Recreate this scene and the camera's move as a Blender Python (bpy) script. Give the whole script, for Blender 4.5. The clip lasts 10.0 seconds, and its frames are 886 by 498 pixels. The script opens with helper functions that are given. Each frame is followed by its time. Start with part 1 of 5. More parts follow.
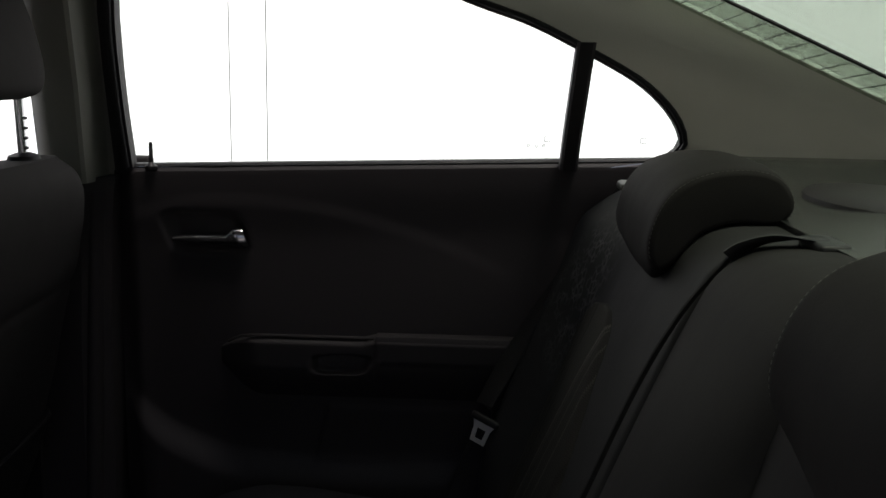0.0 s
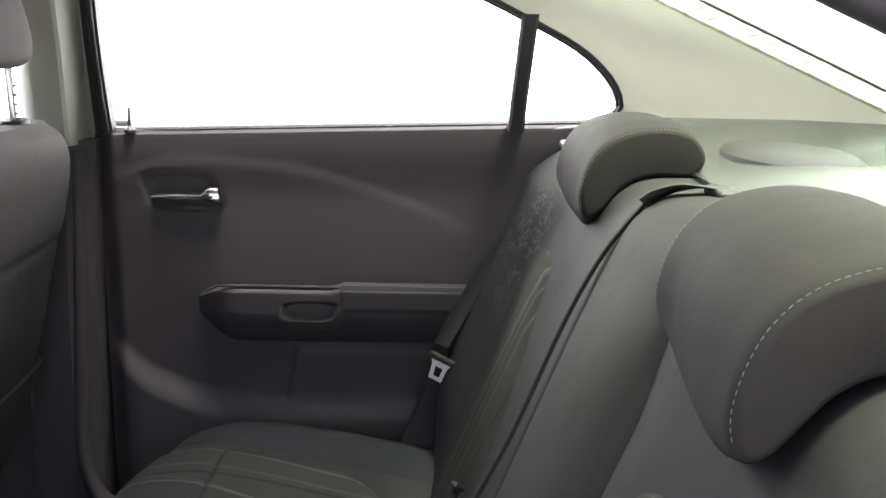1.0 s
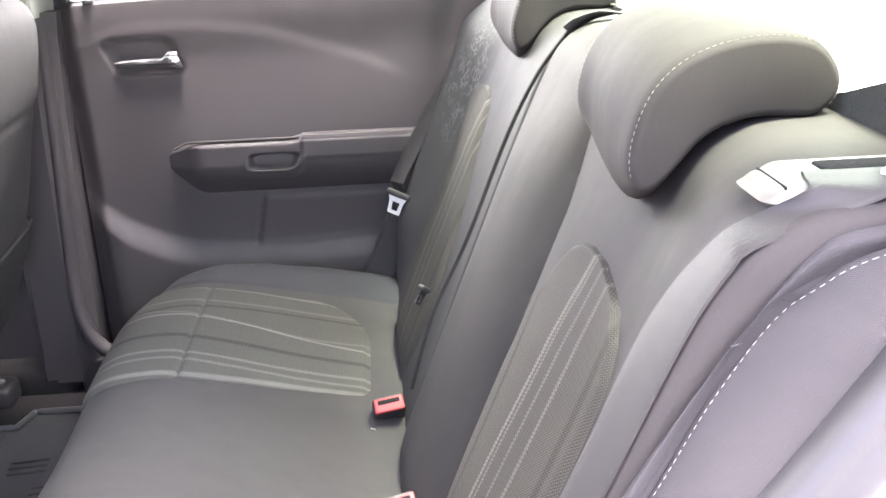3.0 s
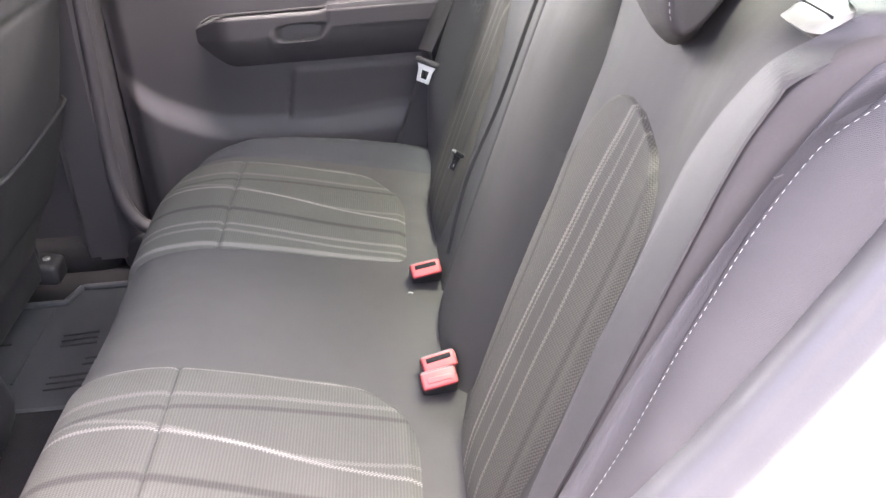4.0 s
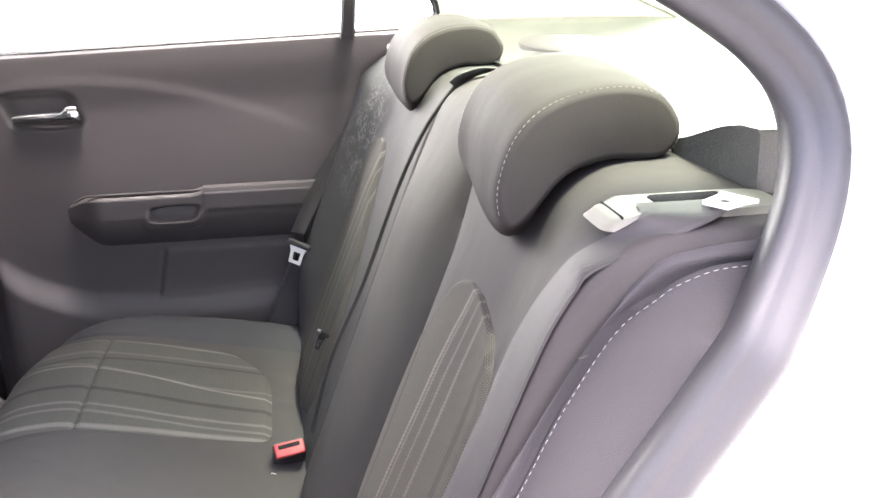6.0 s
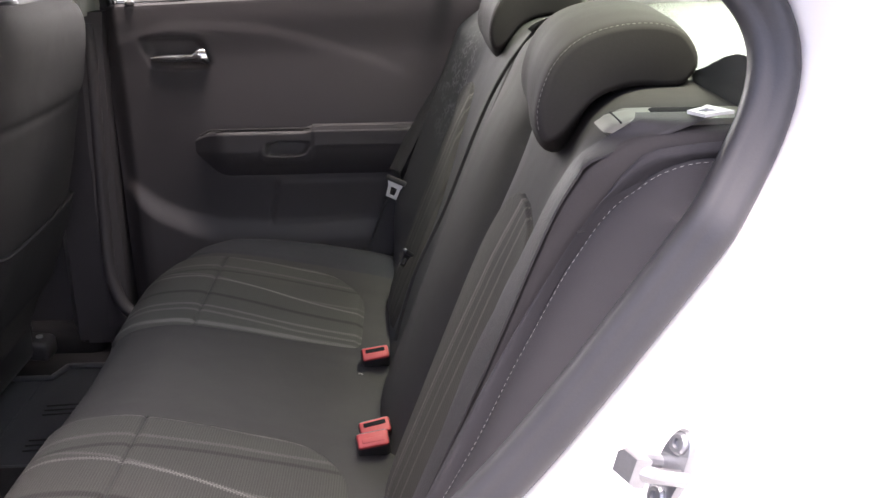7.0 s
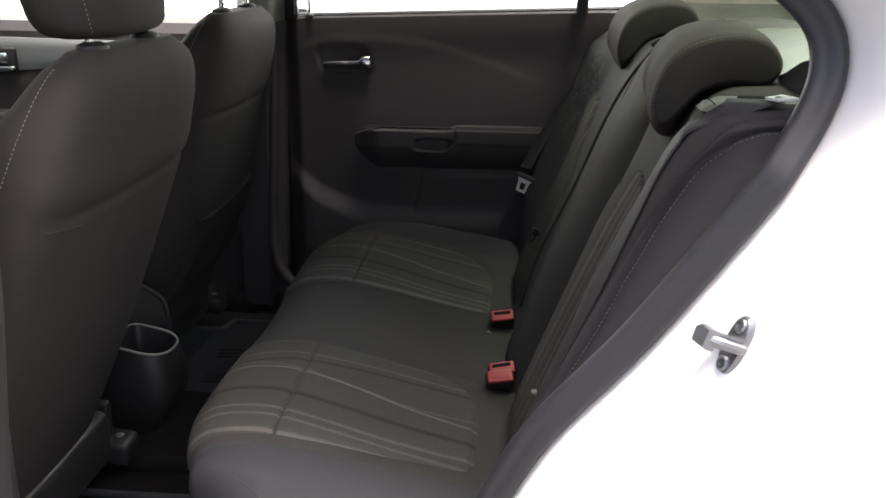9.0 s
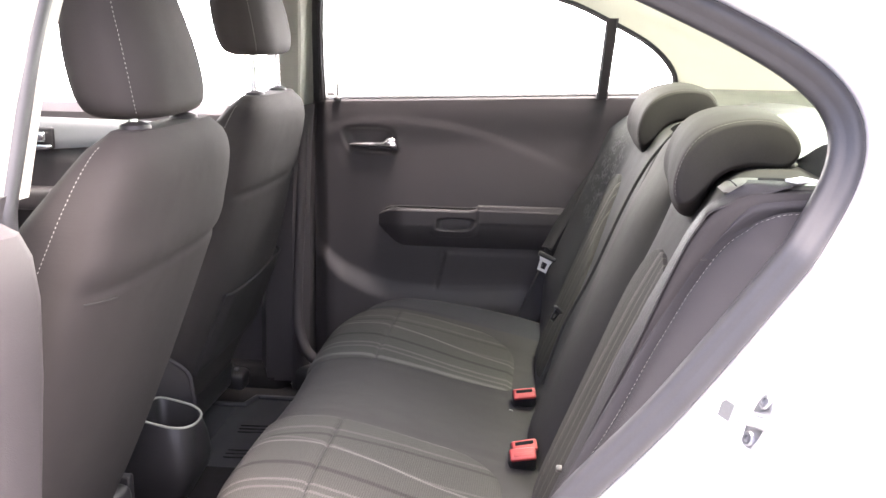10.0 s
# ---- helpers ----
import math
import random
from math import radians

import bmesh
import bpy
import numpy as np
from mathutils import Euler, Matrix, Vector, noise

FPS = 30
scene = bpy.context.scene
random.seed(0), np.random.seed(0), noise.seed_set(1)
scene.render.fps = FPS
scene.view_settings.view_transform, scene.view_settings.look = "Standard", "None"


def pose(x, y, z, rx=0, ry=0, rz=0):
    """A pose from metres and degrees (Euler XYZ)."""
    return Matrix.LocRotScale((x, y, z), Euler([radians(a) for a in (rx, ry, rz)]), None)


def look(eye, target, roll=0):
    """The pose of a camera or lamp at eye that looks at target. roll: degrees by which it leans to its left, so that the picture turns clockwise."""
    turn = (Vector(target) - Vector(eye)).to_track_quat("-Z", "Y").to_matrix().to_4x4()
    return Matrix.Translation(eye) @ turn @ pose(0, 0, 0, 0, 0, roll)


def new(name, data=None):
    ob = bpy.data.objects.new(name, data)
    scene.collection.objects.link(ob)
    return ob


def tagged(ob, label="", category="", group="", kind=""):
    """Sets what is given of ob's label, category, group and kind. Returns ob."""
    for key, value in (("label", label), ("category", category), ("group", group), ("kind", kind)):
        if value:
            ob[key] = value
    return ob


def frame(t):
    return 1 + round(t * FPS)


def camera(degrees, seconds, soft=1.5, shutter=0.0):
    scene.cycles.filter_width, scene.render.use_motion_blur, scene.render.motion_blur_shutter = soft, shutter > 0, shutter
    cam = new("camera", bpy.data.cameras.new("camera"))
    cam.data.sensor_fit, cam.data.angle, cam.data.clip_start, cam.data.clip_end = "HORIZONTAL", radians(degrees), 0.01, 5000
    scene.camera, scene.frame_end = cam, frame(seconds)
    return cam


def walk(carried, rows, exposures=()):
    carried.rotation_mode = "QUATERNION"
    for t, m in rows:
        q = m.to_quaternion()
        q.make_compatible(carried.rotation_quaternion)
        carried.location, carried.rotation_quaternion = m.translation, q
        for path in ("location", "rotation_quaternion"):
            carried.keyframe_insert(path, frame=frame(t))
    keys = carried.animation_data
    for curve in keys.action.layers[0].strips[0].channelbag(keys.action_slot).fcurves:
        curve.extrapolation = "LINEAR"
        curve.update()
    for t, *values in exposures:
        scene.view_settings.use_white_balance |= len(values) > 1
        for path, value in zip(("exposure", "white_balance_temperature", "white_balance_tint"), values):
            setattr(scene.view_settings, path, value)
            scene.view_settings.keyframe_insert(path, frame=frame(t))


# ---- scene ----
cam = camera(51.2, 10.0)
PATH = [
    (0, (-0.031, -0.757, 1.146), (-0.102, 1.206, 0.768), 1.2),
    (0.5, (-0.023, -0.818, 1.152), (-0.079, 1.135, 0.723), 1.1),
    (1, (-0.017, -0.893, 1.156), (-0.01, 1.055, 0.705), 1.1),
    (1.5, (-0.024, -0.973, 1.157), (0.095, 0.97, 0.699), 1.3),
    (2, (-0.035, -1.038, 1.157), (0.137, 0.88, 0.614), 0.6),
    (2.2, (-0.036, -1.052, 1.153), (0.145, 0.854, 0.575), 0.1),
    (3.5, (-0.052, -1.08, 1.144), (0.031, 0.739, 0.317), -3.3),
    (4, (-0.057, -1.092, 1.134), (-0.004, 0.667, 0.184), -4.3),
    (4.5, (-0.052, -1.1, 1.135), (-0.006, 0.624, 0.121), -4.8),
    (5, (-0.046, -1.105, 1.145), (0.121, 0.668, 0.236), -3.2),
    (5.5, (-0.043, -1.113, 1.156), (0.266, 0.747, 0.488), -1.6),
    (5.7, (-0.04, -1.119, 1.154), (0.306, 0.758, 0.557), -1.0),
    (6.8, (0.007, -1.246, 1.143), (0.15, 0.635, 0.477), -0.7),
    (7, (0.008, -1.302, 1.142), (0.087, 0.58, 0.47), -0.7),
    (7.5, (0.019, -1.402, 1.148), (-0.123, 0.463, 0.44), -1.4),
    (8, (0.005, -1.479, 1.143), (-0.212, 0.35, 0.364), -1.4),
    (8.5, (-0.02, -1.552, 1.143), (-0.198, 0.274, 0.346), 0.3),
    (9, (-0.027, -1.594, 1.146), (-0.184, 0.302, 0.527), 0.6),
    (9.5, (-0.033, -1.611, 1.144), (-0.243, 0.309, 0.624), 0.6),
    (10, (-0.037, -1.622, 1.147), (-0.237, 0.316, 0.696), 0.9),
]

# exposure follows the clip's camera, which opens up as it dips into the cabin
EXPOSURES = [(t, e, k, g) for t, e, k, g in ((0.0, -0.8, 6400, 13), (0.5, 0.60, 6400, 13), (1.0, 2.66, 6400, 14), (1.5, 3.30, 6350, 16), (2.0, 3.83, 6350, 17), (3.5, 4.66, 6400, 20), (4.5, 4.36, 6400, 21), (5.5, 4.38, 6550, 18), (6.8, 2.95, 6500, 20), (7.5, 2.2, 6600, 18), (8.0, 1.88, 6500, 16), (8.6, 1.05, 6500, 6), (9.0, 1.45, 6550, 12), (9.5, 2.95, 6600, 19), (10.0, 3.45, 6600, 20))]
walk(cam, [(t, look(eye, target, roll)) for t, eye, target, roll in PATH], EXPOSURES)

# ---- light: bright hazy daylight, sun high overhead ----
SUN_EL, SUN_AZ = 76, 125
world = bpy.data.worlds.new("world")
scene.world = world
world.use_nodes = True
wn = world.node_tree
sky = wn.nodes.new("ShaderNodeTexSky")
sky.sky_type, sky.sun_disc = "NISHITA", False
sky.sun_elevation, sky.sun_rotation = radians(SUN_EL), radians(SUN_AZ)
sky.air_density, sky.dust_density = 0.7, 8.0
bg = wn.nodes["Background"]
bg.inputs["Strength"].default_value = 0.15
wn.links.new(sky.outputs[0], bg.inputs[0])
sun = new("sun", bpy.data.lights.new("sun", "SUN"))
sun.data.energy, sun.data.angle, sun.data.color = 1.6, radians(16), (1.0, 0.96, 0.9)
d = Vector((math.sin(radians(SUN_AZ)) * math.cos(radians(SUN_EL)), math.cos(radians(SUN_AZ)) * math.cos(radians(SUN_EL)), math.sin(radians(SUN_EL))))
sun.matrix_world = look(tuple(d * 20), (0, 0, 0))


# ---- materials ----
def node(nt, kind, ins=None, operation="", use_clamp=False, feature="", bands_direction=""):
    n = nt.nodes.new(kind)
    if operation:
        n.operation = operation
    if use_clamp:
        n.use_clamp = True
    if feature:
        n.feature = feature
    if bands_direction:
        n.bands_direction = bands_direction
    for k, v in (ins or {}).items():
        if isinstance(v, bpy.types.NodeSocket):
            nt.links.new(v, n.inputs[k])
        else:
            n.inputs[k].default_value = v
    return n


def m2(nt, op, a, b=0.0, clamp=False):
    return node(nt, "ShaderNodeMath", {0: a, 1: b}, operation=op, use_clamp=clamp).outputs[0]


def material(name, color, rough=0.5, metal=0.0, grain=0.0, grain_size=1500.0, vary=0.12, vary_size=9.0, coat=0.0, spec=0.5, sheen=0.0, weave=False, rough_vary=0.1, dents=0.0):
    """A surface with soft blotches of tone, a fine grain and relief of the given height in metres."""
    mat = bpy.data.materials.new(name)
    mat.use_nodes = True
    nt = mat.node_tree
    p = nt.nodes["Principled BSDF"]
    co = node(nt, "ShaderNodeTexCoord").outputs["Object"]
    blot = node(nt, "ShaderNodeTexNoise", {"Vector": co, "Scale": vary_size, "Detail": 5.0, "Roughness": 0.6})
    fine = node(nt, "ShaderNodeTexNoise", {"Vector": co, "Scale": grain_size * 0.5, "Detail": 3.0})
    a = m2(nt, "MULTIPLY_ADD", blot.outputs[0], 2 * vary)
    a.node.inputs[2].default_value = 1 - vary
    b = m2(nt, "MULTIPLY_ADD", fine.outputs[0], 1.2 * vary)
    b.node.inputs[2].default_value = 1 - 0.6 * vary
    f = m2(nt, "MULTIPLY", a, b)
    mix = node(nt, "ShaderNodeVectorMath", {0: (*color,), "Scale": f}, operation="SCALE")
    nt.links.new(mix.outputs[0], p.inputs["Base Color"])
    r = m2(nt, "MULTIPLY_ADD", blot.outputs[0], rough_vary)
    r.node.inputs[2].default_value = rough - rough_vary * 0.5
    nt.links.new(r, p.inputs["Roughness"])
    p.inputs["Metallic"].default_value = metal
    p.inputs["Coat Weight"].default_value = coat
    p.inputs["Specular IOR Level"].default_value = spec
    p.inputs["Sheen Weight"].default_value = sheen
    if grain > 0:
        if weave:
            w1 = node(nt, "ShaderNodeTexWave", {"Vector": co, "Scale": grain_size * 0.12, "Distortion": 5.0, "Detail": 2.0}, bands_direction="Y").outputs[1]
            w2 = node(nt, "ShaderNodeTexWave", {"Vector": co, "Scale": grain_size * 0.12, "Distortion": 5.0, "Detail": 2.0}, bands_direction="Z").outputs[1]
            h = m2(nt, "ADD", w1, w2)
        else:
            v = node(nt, "ShaderNodeTexVoronoi", {"Vector": co, "Scale": grain_size}, feature="SMOOTH_F1")
            h = m2(nt, "ADD", v.outputs[0], fine.outputs[0])
        bump = node(nt, "ShaderNodeBump", {"Height": h, "Distance": grain, "Strength": 0.6})
        if dents > 0:  # soft unevenness of padding under the cover
            soft = node(nt, "ShaderNodeTexNoise", {"Vector": co, "Scale": 16.0, "Detail": 2.0, "Roughness": 0.4})
            under = node(nt, "ShaderNodeBump", {"Height": soft.outputs[0], "Distance": dents, "Strength": 1.0})
            nt.links.new(under.outputs[0], bump.inputs["Normal"])
        nt.links.new(bump.outputs[0], p.inputs["Normal"])
    return mat


def striped_fabric(name, base, lines, cells=900.0, cross=0.24):
    """Woven seat cloth: ribs across, pale and dark threads that run along u; lines: (v, wave, turns, phase, half width, tone)."""
    mat = material(name, base, rough=0.85, grain=0.0, vary=0.12, vary_size=14, spec=0.2)
    nt = mat.node_tree
    p = nt.nodes["Principled BSDF"]
    uv = node(nt, "ShaderNodeSeparateXYZ", {0: node(nt, "ShaderNodeTexCoord").outputs["UV"]})
    u, v = uv.outputs[0], uv.outputs[1]
    wob = node(nt, "ShaderNodeTexNoise", {"Scale": 9.0, "Detail": 2.0})
    nt.links.new(node(nt, "ShaderNodeTexCoord").outputs["UV"], wob.inputs["Vector"])
    # ribs and thread cells
    rib = node(nt, "ShaderNodeMath", {0: m2(nt, "MULTIPLY", u, 1750.0)}, operation="SINE").outputs[0]
    cell = node(nt, "ShaderNodeMath", {0: m2(nt, "MULTIPLY", v, cells)}, operation="SINE").outputs[0]
    weave = m2(nt, "MULTIPLY", rib, cell)
    tone = m2(nt, "MULTIPLY_ADD", rib, 0.13)
    tone.node.inputs[2].default_value = 1.0
    tone = m2(nt, "ADD", tone, m2(nt, "MULTIPLY", weave, cross))
    for v0, amp, turns, ph, half, t in lines:
        s = node(nt, "ShaderNodeMath", {0: m2(nt, "ADD", m2(nt, "MULTIPLY", u, turns), ph)}, operation="SINE").outputs[0]
        c = m2(nt, "ADD", m2(nt, "MULTIPLY", s, amp), v0)
        if t > 0:  # chain stitch: the thread zigzags to either side
            zig = node(nt, "ShaderNodeMath", {0: m2(nt, "MULTIPLY", u, 1450.0)}, operation="SINE").outputs[0]
            c = m2(nt, "ADD", c, m2(nt, "MULTIPLY", zig, 0.0042))
            c = m2(nt, "ADD", c, m2(nt, "MULTIPLY", m2(nt, "SUBTRACT", wob.outputs[0], 0.5), 0.02))
        off = m2(nt, "ABSOLUTE", m2(nt, "SUBTRACT", v, c))
        mask = node(nt, "ShaderNodeMapRange", {0: off, 1: half, 2: half * 0.45, 3: 0.0, 4: 1.0}).outputs[0]
        if t > 0:  # pale lines are broken into slanted stitches
            dash = node(nt, "ShaderNodeMath", {0: m2(nt, "ADD", m2(nt, "MULTIPLY", u, 1450.0), m2(nt, "MULTIPLY", v, 600.0))}, operation="SINE").outputs[0]
            dash = node(nt, "ShaderNodeMapRange", {0: dash, 1: -0.5, 2: 0.25, 3: 0.15, 4: 1.35}).outputs[0]
            mask = m2(nt, "MULTIPLY", mask, dash)
        tone = m2(nt, "ADD", tone, m2(nt, "MULTIPLY", mask, t))
    old = p.inputs["Base Color"].links[0].from_socket
    mix = node(nt, "ShaderNodeVectorMath", {0: old, "Scale": tone}, operation="SCALE")
    nt.links.new(mix.outputs[0], p.inputs["Base Color"])
    bump = node(nt, "ShaderNodeBump", {"Height": m2(nt, "ADD", rib, weave), "Distance": 0.0002, "Strength": 0.5})
    nt.links.new(bump.outputs[0], p.inputs["Normal"])
    return mat


def glass(name, tint, gloss=0.6):
    mat = bpy.data.materials.new(name)
    mat.use_nodes = True
    nt = mat.node_tree
    nt.nodes.remove(nt.nodes["Principled BSDF"])
    clear = node(nt, "ShaderNodeBsdfTransparent", {0: (*tint, 1)})
    shine = node(nt, "ShaderNodeBsdfGlossy", {"Roughness": 0.02})
    fr = m2(nt, "MULTIPLY", node(nt, "ShaderNodeFresnel", {"IOR": 1.45}).outputs[0], gloss)
    mix = node(nt, "ShaderNodeMixShader", {0: fr, 1: clear.outputs[0], 2: shine.outputs[0]})
    nt.links.new(mix.outputs[0], nt.nodes["Material Output"].inputs[0])
    return mat


TRIM = material("charcoal_trim_plastic", (0.037, 0.033, 0.035), 0.56, grain=0.00022, grain_size=900, vary=0.10)
TRIM_SOFT = material("charcoal_soft_trim", (0.036, 0.032, 0.0335), 0.6, grain=0.0002, grain_size=1100, vary=0.10)
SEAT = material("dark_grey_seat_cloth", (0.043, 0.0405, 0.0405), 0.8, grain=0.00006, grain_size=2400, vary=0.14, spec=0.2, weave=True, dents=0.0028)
SEAT_SMOOTH = material("dark_grey_leatherette", (0.0375, 0.0350, 0.0347), 0.75, grain=0.00012, grain_size=900, vary=0.13, spec=0.13, dents=0.0018)
HEAD_CLOTH = material("brown_grey_headrest_cover", (0.0325, 0.0296, 0.0285), 0.8, grain=0.00012, grain_size=900, vary=0.14, spec=0.12, dents=0.0018)
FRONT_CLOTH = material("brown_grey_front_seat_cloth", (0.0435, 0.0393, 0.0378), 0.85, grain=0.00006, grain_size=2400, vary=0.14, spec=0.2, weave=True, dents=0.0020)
BLUE_CLOTH = material("slate_seat_cloth", (0.0335, 0.0342, 0.0392), 0.75, grain=0.00013, grain_size=2400, vary=0.10, spec=0.2, weave=True)
PAD_CLOTH = material("twill_side_cloth", (0.0355, 0.0342, 0.0368), 0.75, grain=0.00016, grain_size=3200, vary=0.12, spec=0.2, weave=True)
SCUFFED = material("scuffed_dark_grey_leatherette", (0.044, 0.0425, 0.0435), 0.7, grain=0.00012, grain_size=900, vary=0.12, spec=0.18, dents=0.0018)


def add_scuffs(mat, at, size, tone):
    """Pale creases worn into the cover round one spot, in the thing's own coordinates."""
    nt = mat.node_tree
    p = nt.nodes["Principled BSDF"]
    co = node(nt, "ShaderNodeTexCoord").outputs["Object"]
    d = node(nt, "ShaderNodeVectorMath", {0: co, 1: at}, operation="SUBTRACT").outputs[0]
    d = node(nt, "ShaderNodeVectorMath", {0: d, 1: size}, operation="DIVIDE").outputs[0]
    far = node(nt, "ShaderNodeVectorMath", {0: d}, operation="LENGTH").outputs["Value"]
    spot = node(nt, "ShaderNodeMapRange", {0: far, 1: 1.0, 2: 0.4, 3: 0.0, 4: 1.0}).outputs[0]
    cracks = node(nt, "ShaderNodeTexVoronoi", {"Vector": node(nt, "ShaderNodeVectorMath", {0: co, 1: (95.0, 120.0, 70.0)}, operation="MULTIPLY").outputs[0], "Scale": 1.0}, feature="DISTANCE_TO_EDGE").outputs[0]
    line = node(nt, "ShaderNodeMapRange", {0: cracks, 1: 0.16, 2: 0.03, 3: 0.0, 4: 1.0}).outputs[0]
    gate = node(nt, "ShaderNodeMapRange", {0: node(nt, "ShaderNodeTexNoise", {"Vector": co, "Scale": 40.0}).outputs[0], 1: 0.40, 2: 0.60, 3: 0.0, 4: 1.0}).outputs[0]
    f = m2(nt, "MULTIPLY_ADD", m2(nt, "MULTIPLY", m2(nt, "MULTIPLY", line, gate), spot), tone)
    f.node.inputs[2].default_value = 1.0
    old = p.inputs["Base Color"].links[0].from_socket
    nt.links.new(node(nt, "ShaderNodeVectorMath", {0: old, "Scale": f}, operation="SCALE").outputs[0], p.inputs["Base Color"])


# bench base is at (-0.2, 0, 0.35)
add_scuffs(SCUFFED, (0.31, 0.51, 0.51), (0.15, 0.085, 0.16), 1.9)
THREAD = material("pale_thread", (0.32, 0.31, 0.295), 0.7)
SOFT_THREAD = material("grey_thread", (0.15, 0.143, 0.132), 0.7)
DARK_THREAD = material("dark_thread", (0.03, 0.028, 0.027), 0.7)
PILLAR = material("light_grey_pillar_trim", (0.325, 0.332, 0.285), 0.6, grain=0.0002, grain_size=1000, vary=0.05)
HEADLINER = material("light_headliner_felt", (0.45, 0.44, 0.41), 0.95, grain=0.0004, grain_size=1800, vary=0.05)
PAINT = material("white_car_paint", (0.88, 0.88, 0.872), 0.25, vary=0.015, vary_size=3, coat=0.6)
CHROME = material("satin_chrome", (0.78, 0.78, 0.80), 0.18, metal=1.0, vary=0.04)
BRUSHED = material("brushed_bright_steel", (0.62, 0.62, 0.62), 0.45, metal=0.35, vary=0.06, vary_size=60)
ZINC = material("zinc_plated_steel", (0.30, 0.305, 0.32), 0.30, metal=0.80, vary=0.10, vary_size=120, grain=0.0001, grain_size=500)
RED = material("red_buckle_button", (0.36, 0.045, 0.047), 0.5, vary=0.05)
BLACK = material("black_plastic", (0.022, 0.021, 0.022), 0.45, grain=0.0001, grain_size=1000)
RUBBER = material("black_rubber_seal", (0.026, 0.0262, 0.029), 0.46, grain=0.0001, grain_size=800, vary=0.15, vary_size=25)
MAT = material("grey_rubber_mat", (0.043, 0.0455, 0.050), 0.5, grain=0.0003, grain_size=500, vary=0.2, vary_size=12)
# the near mat's rubber, much darker in tone than the far mat's
MAT_DARKER = material("darker_rubber_mat", (0.012, 0.0122, 0.013), 0.6, grain=0.0003, grain_size=500, vary=0.25, vary_size=12, spec=0.3)
CARPET = material("black_carpet", (0.016, 0.0152, 0.016), 0.95, grain=0.001, grain_size=700, vary=0.35, vary_size=40, spec=0.15)
WEB = material("black_belt_webbing", (0.019, 0.0178, 0.0188), 0.66, grain=0.00008, grain_size=3500, weave=True)
GREY_WEB = material("grey_belt_webbing", (0.040, 0.039, 0.040), 0.66, grain=0.00008, grain_size=3500, weave=True)
BEIGE = material("grey_beige_plastic", (0.12, 0.118, 0.100), 0.45, grain=0.00015, grain_size=900, vary=0.05)
KHAKI = material("dark_khaki_plastic", (0.060, 0.058, 0.048), 0.5, grain=0.00015, grain_size=900, vary=0.05)
INSERT = material("pale_blue_grey_plastic", (0.25, 0.26, 0.27), 0.4, grain=0.0001, grain_size=900, vary=0.05)
SHELF = material("dark_grey_shelf", (0.065, 0.066, 0.063), 0.19, grain=0.0006, grain_size=900, vary=0.12)
CLEAR = glass("clear_side_glass", (0.95, 0.97, 0.95))
TINT = glass("green_tinted_glass", (0.76, 0.83, 0.75))
BAND = glass("dotted_shade_band", (0.70, 0.73, 0.68), 0.4)
CONCRETE = material("grey_concrete", (0.20, 0.195, 0.19), 0.9, grain=0.002, grain_size=60, vary=0.15, vary_size=0.7)
# self-lit white for the backdrop: its emission replaces overexposed daylight outside
GLOW_PANEL = bpy.data.materials.new("glowing_white_panel")
GLOW_PANEL.use_nodes = True
hz = GLOW_PANEL.node_tree.nodes["Principled BSDF"]
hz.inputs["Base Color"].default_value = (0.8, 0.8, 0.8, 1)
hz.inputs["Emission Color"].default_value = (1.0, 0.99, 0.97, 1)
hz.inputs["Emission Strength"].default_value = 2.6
COPING = material("dark_metal_coping", (0.03, 0.035, 0.03), 0.5)
CUSHION_CLOTH = striped_fabric("striped_cushion_cloth", (0.0585, 0.0568, 0.0530), [
    (0.035, 0.012, 9, -2.2, 0.011, 1.3), (0.19, 0.020, 9, 1.29, 0.015, 0.6), (0.265, 0.035, 9, 1.29, 0.016, -0.35),
    (0.39, 0.095, 8, -1.57, 0.012, 0.6), (0.46, 0.095, 6.5, -1.9, 0.011, 1.4), (0.635, 0.040, 7, -1.57, 0.022, -0.40),
    (0.79, 0.025, 9, -2.0, 0.014, 0.9), (0.86, 0.025, 9, -2.2, 0.014, 0.8), (0.95, 0.015, 9, 0.2, 0.016, 1.1)])
BACK_CLOTH = striped_fabric("striped_backrest_cloth", (0.0425, 0.0392, 0.0345), [
    (0.06, 0.015, 7, -0.3, 0.010, 1.1), (0.17, 0.11, 7, -0.32, 0.020, -0.45), (0.51, 0.09, 7.5, -1.57, 0.013, 1.9),
    (0.545, 0.08, 7.5, -1.57, 0.009, 1.3), (0.63, 0.06, 7.5, -1.57, 0.009, 1.1), (0.72, 0.05, 7.5, -1.4, 0.011, 1.2), (0.89, 0.05, 7, -1.2, 0.025, -0.35)], 560.0, 0.55)


# ---- mesh tools ----
def thing(name, at, label, category, group="", kind=""):
    ob = new(name)
    ob.location = at
    ob.empty_display_size = 0.05
    return tagged(ob, label, category, group, kind)


def root_at(ob):
    p = Vector((0, 0, 0))
    while ob is not None:
        p += ob.location
        ob = ob.parent
    return p


def part(name, bm, mat, parent, label="", sharp=35, kind=""):
    """Links a bmesh, made in world metres, as one mesh under its thing."""
    bmesh.ops.recalc_face_normals(bm, faces=bm.faces)
    me = bpy.data.meshes.new(name)
    bm.to_mesh(me)
    bm.free()
    me.materials.append(mat)
    me.shade_smooth()
    me.set_sharp_from_angle(angle=radians(sharp))
    me.transform(Matrix.Translation(-root_at(parent)))
    ob = new(name, me)
    ob.parent = parent
    return tagged(ob, label, kind=kind)


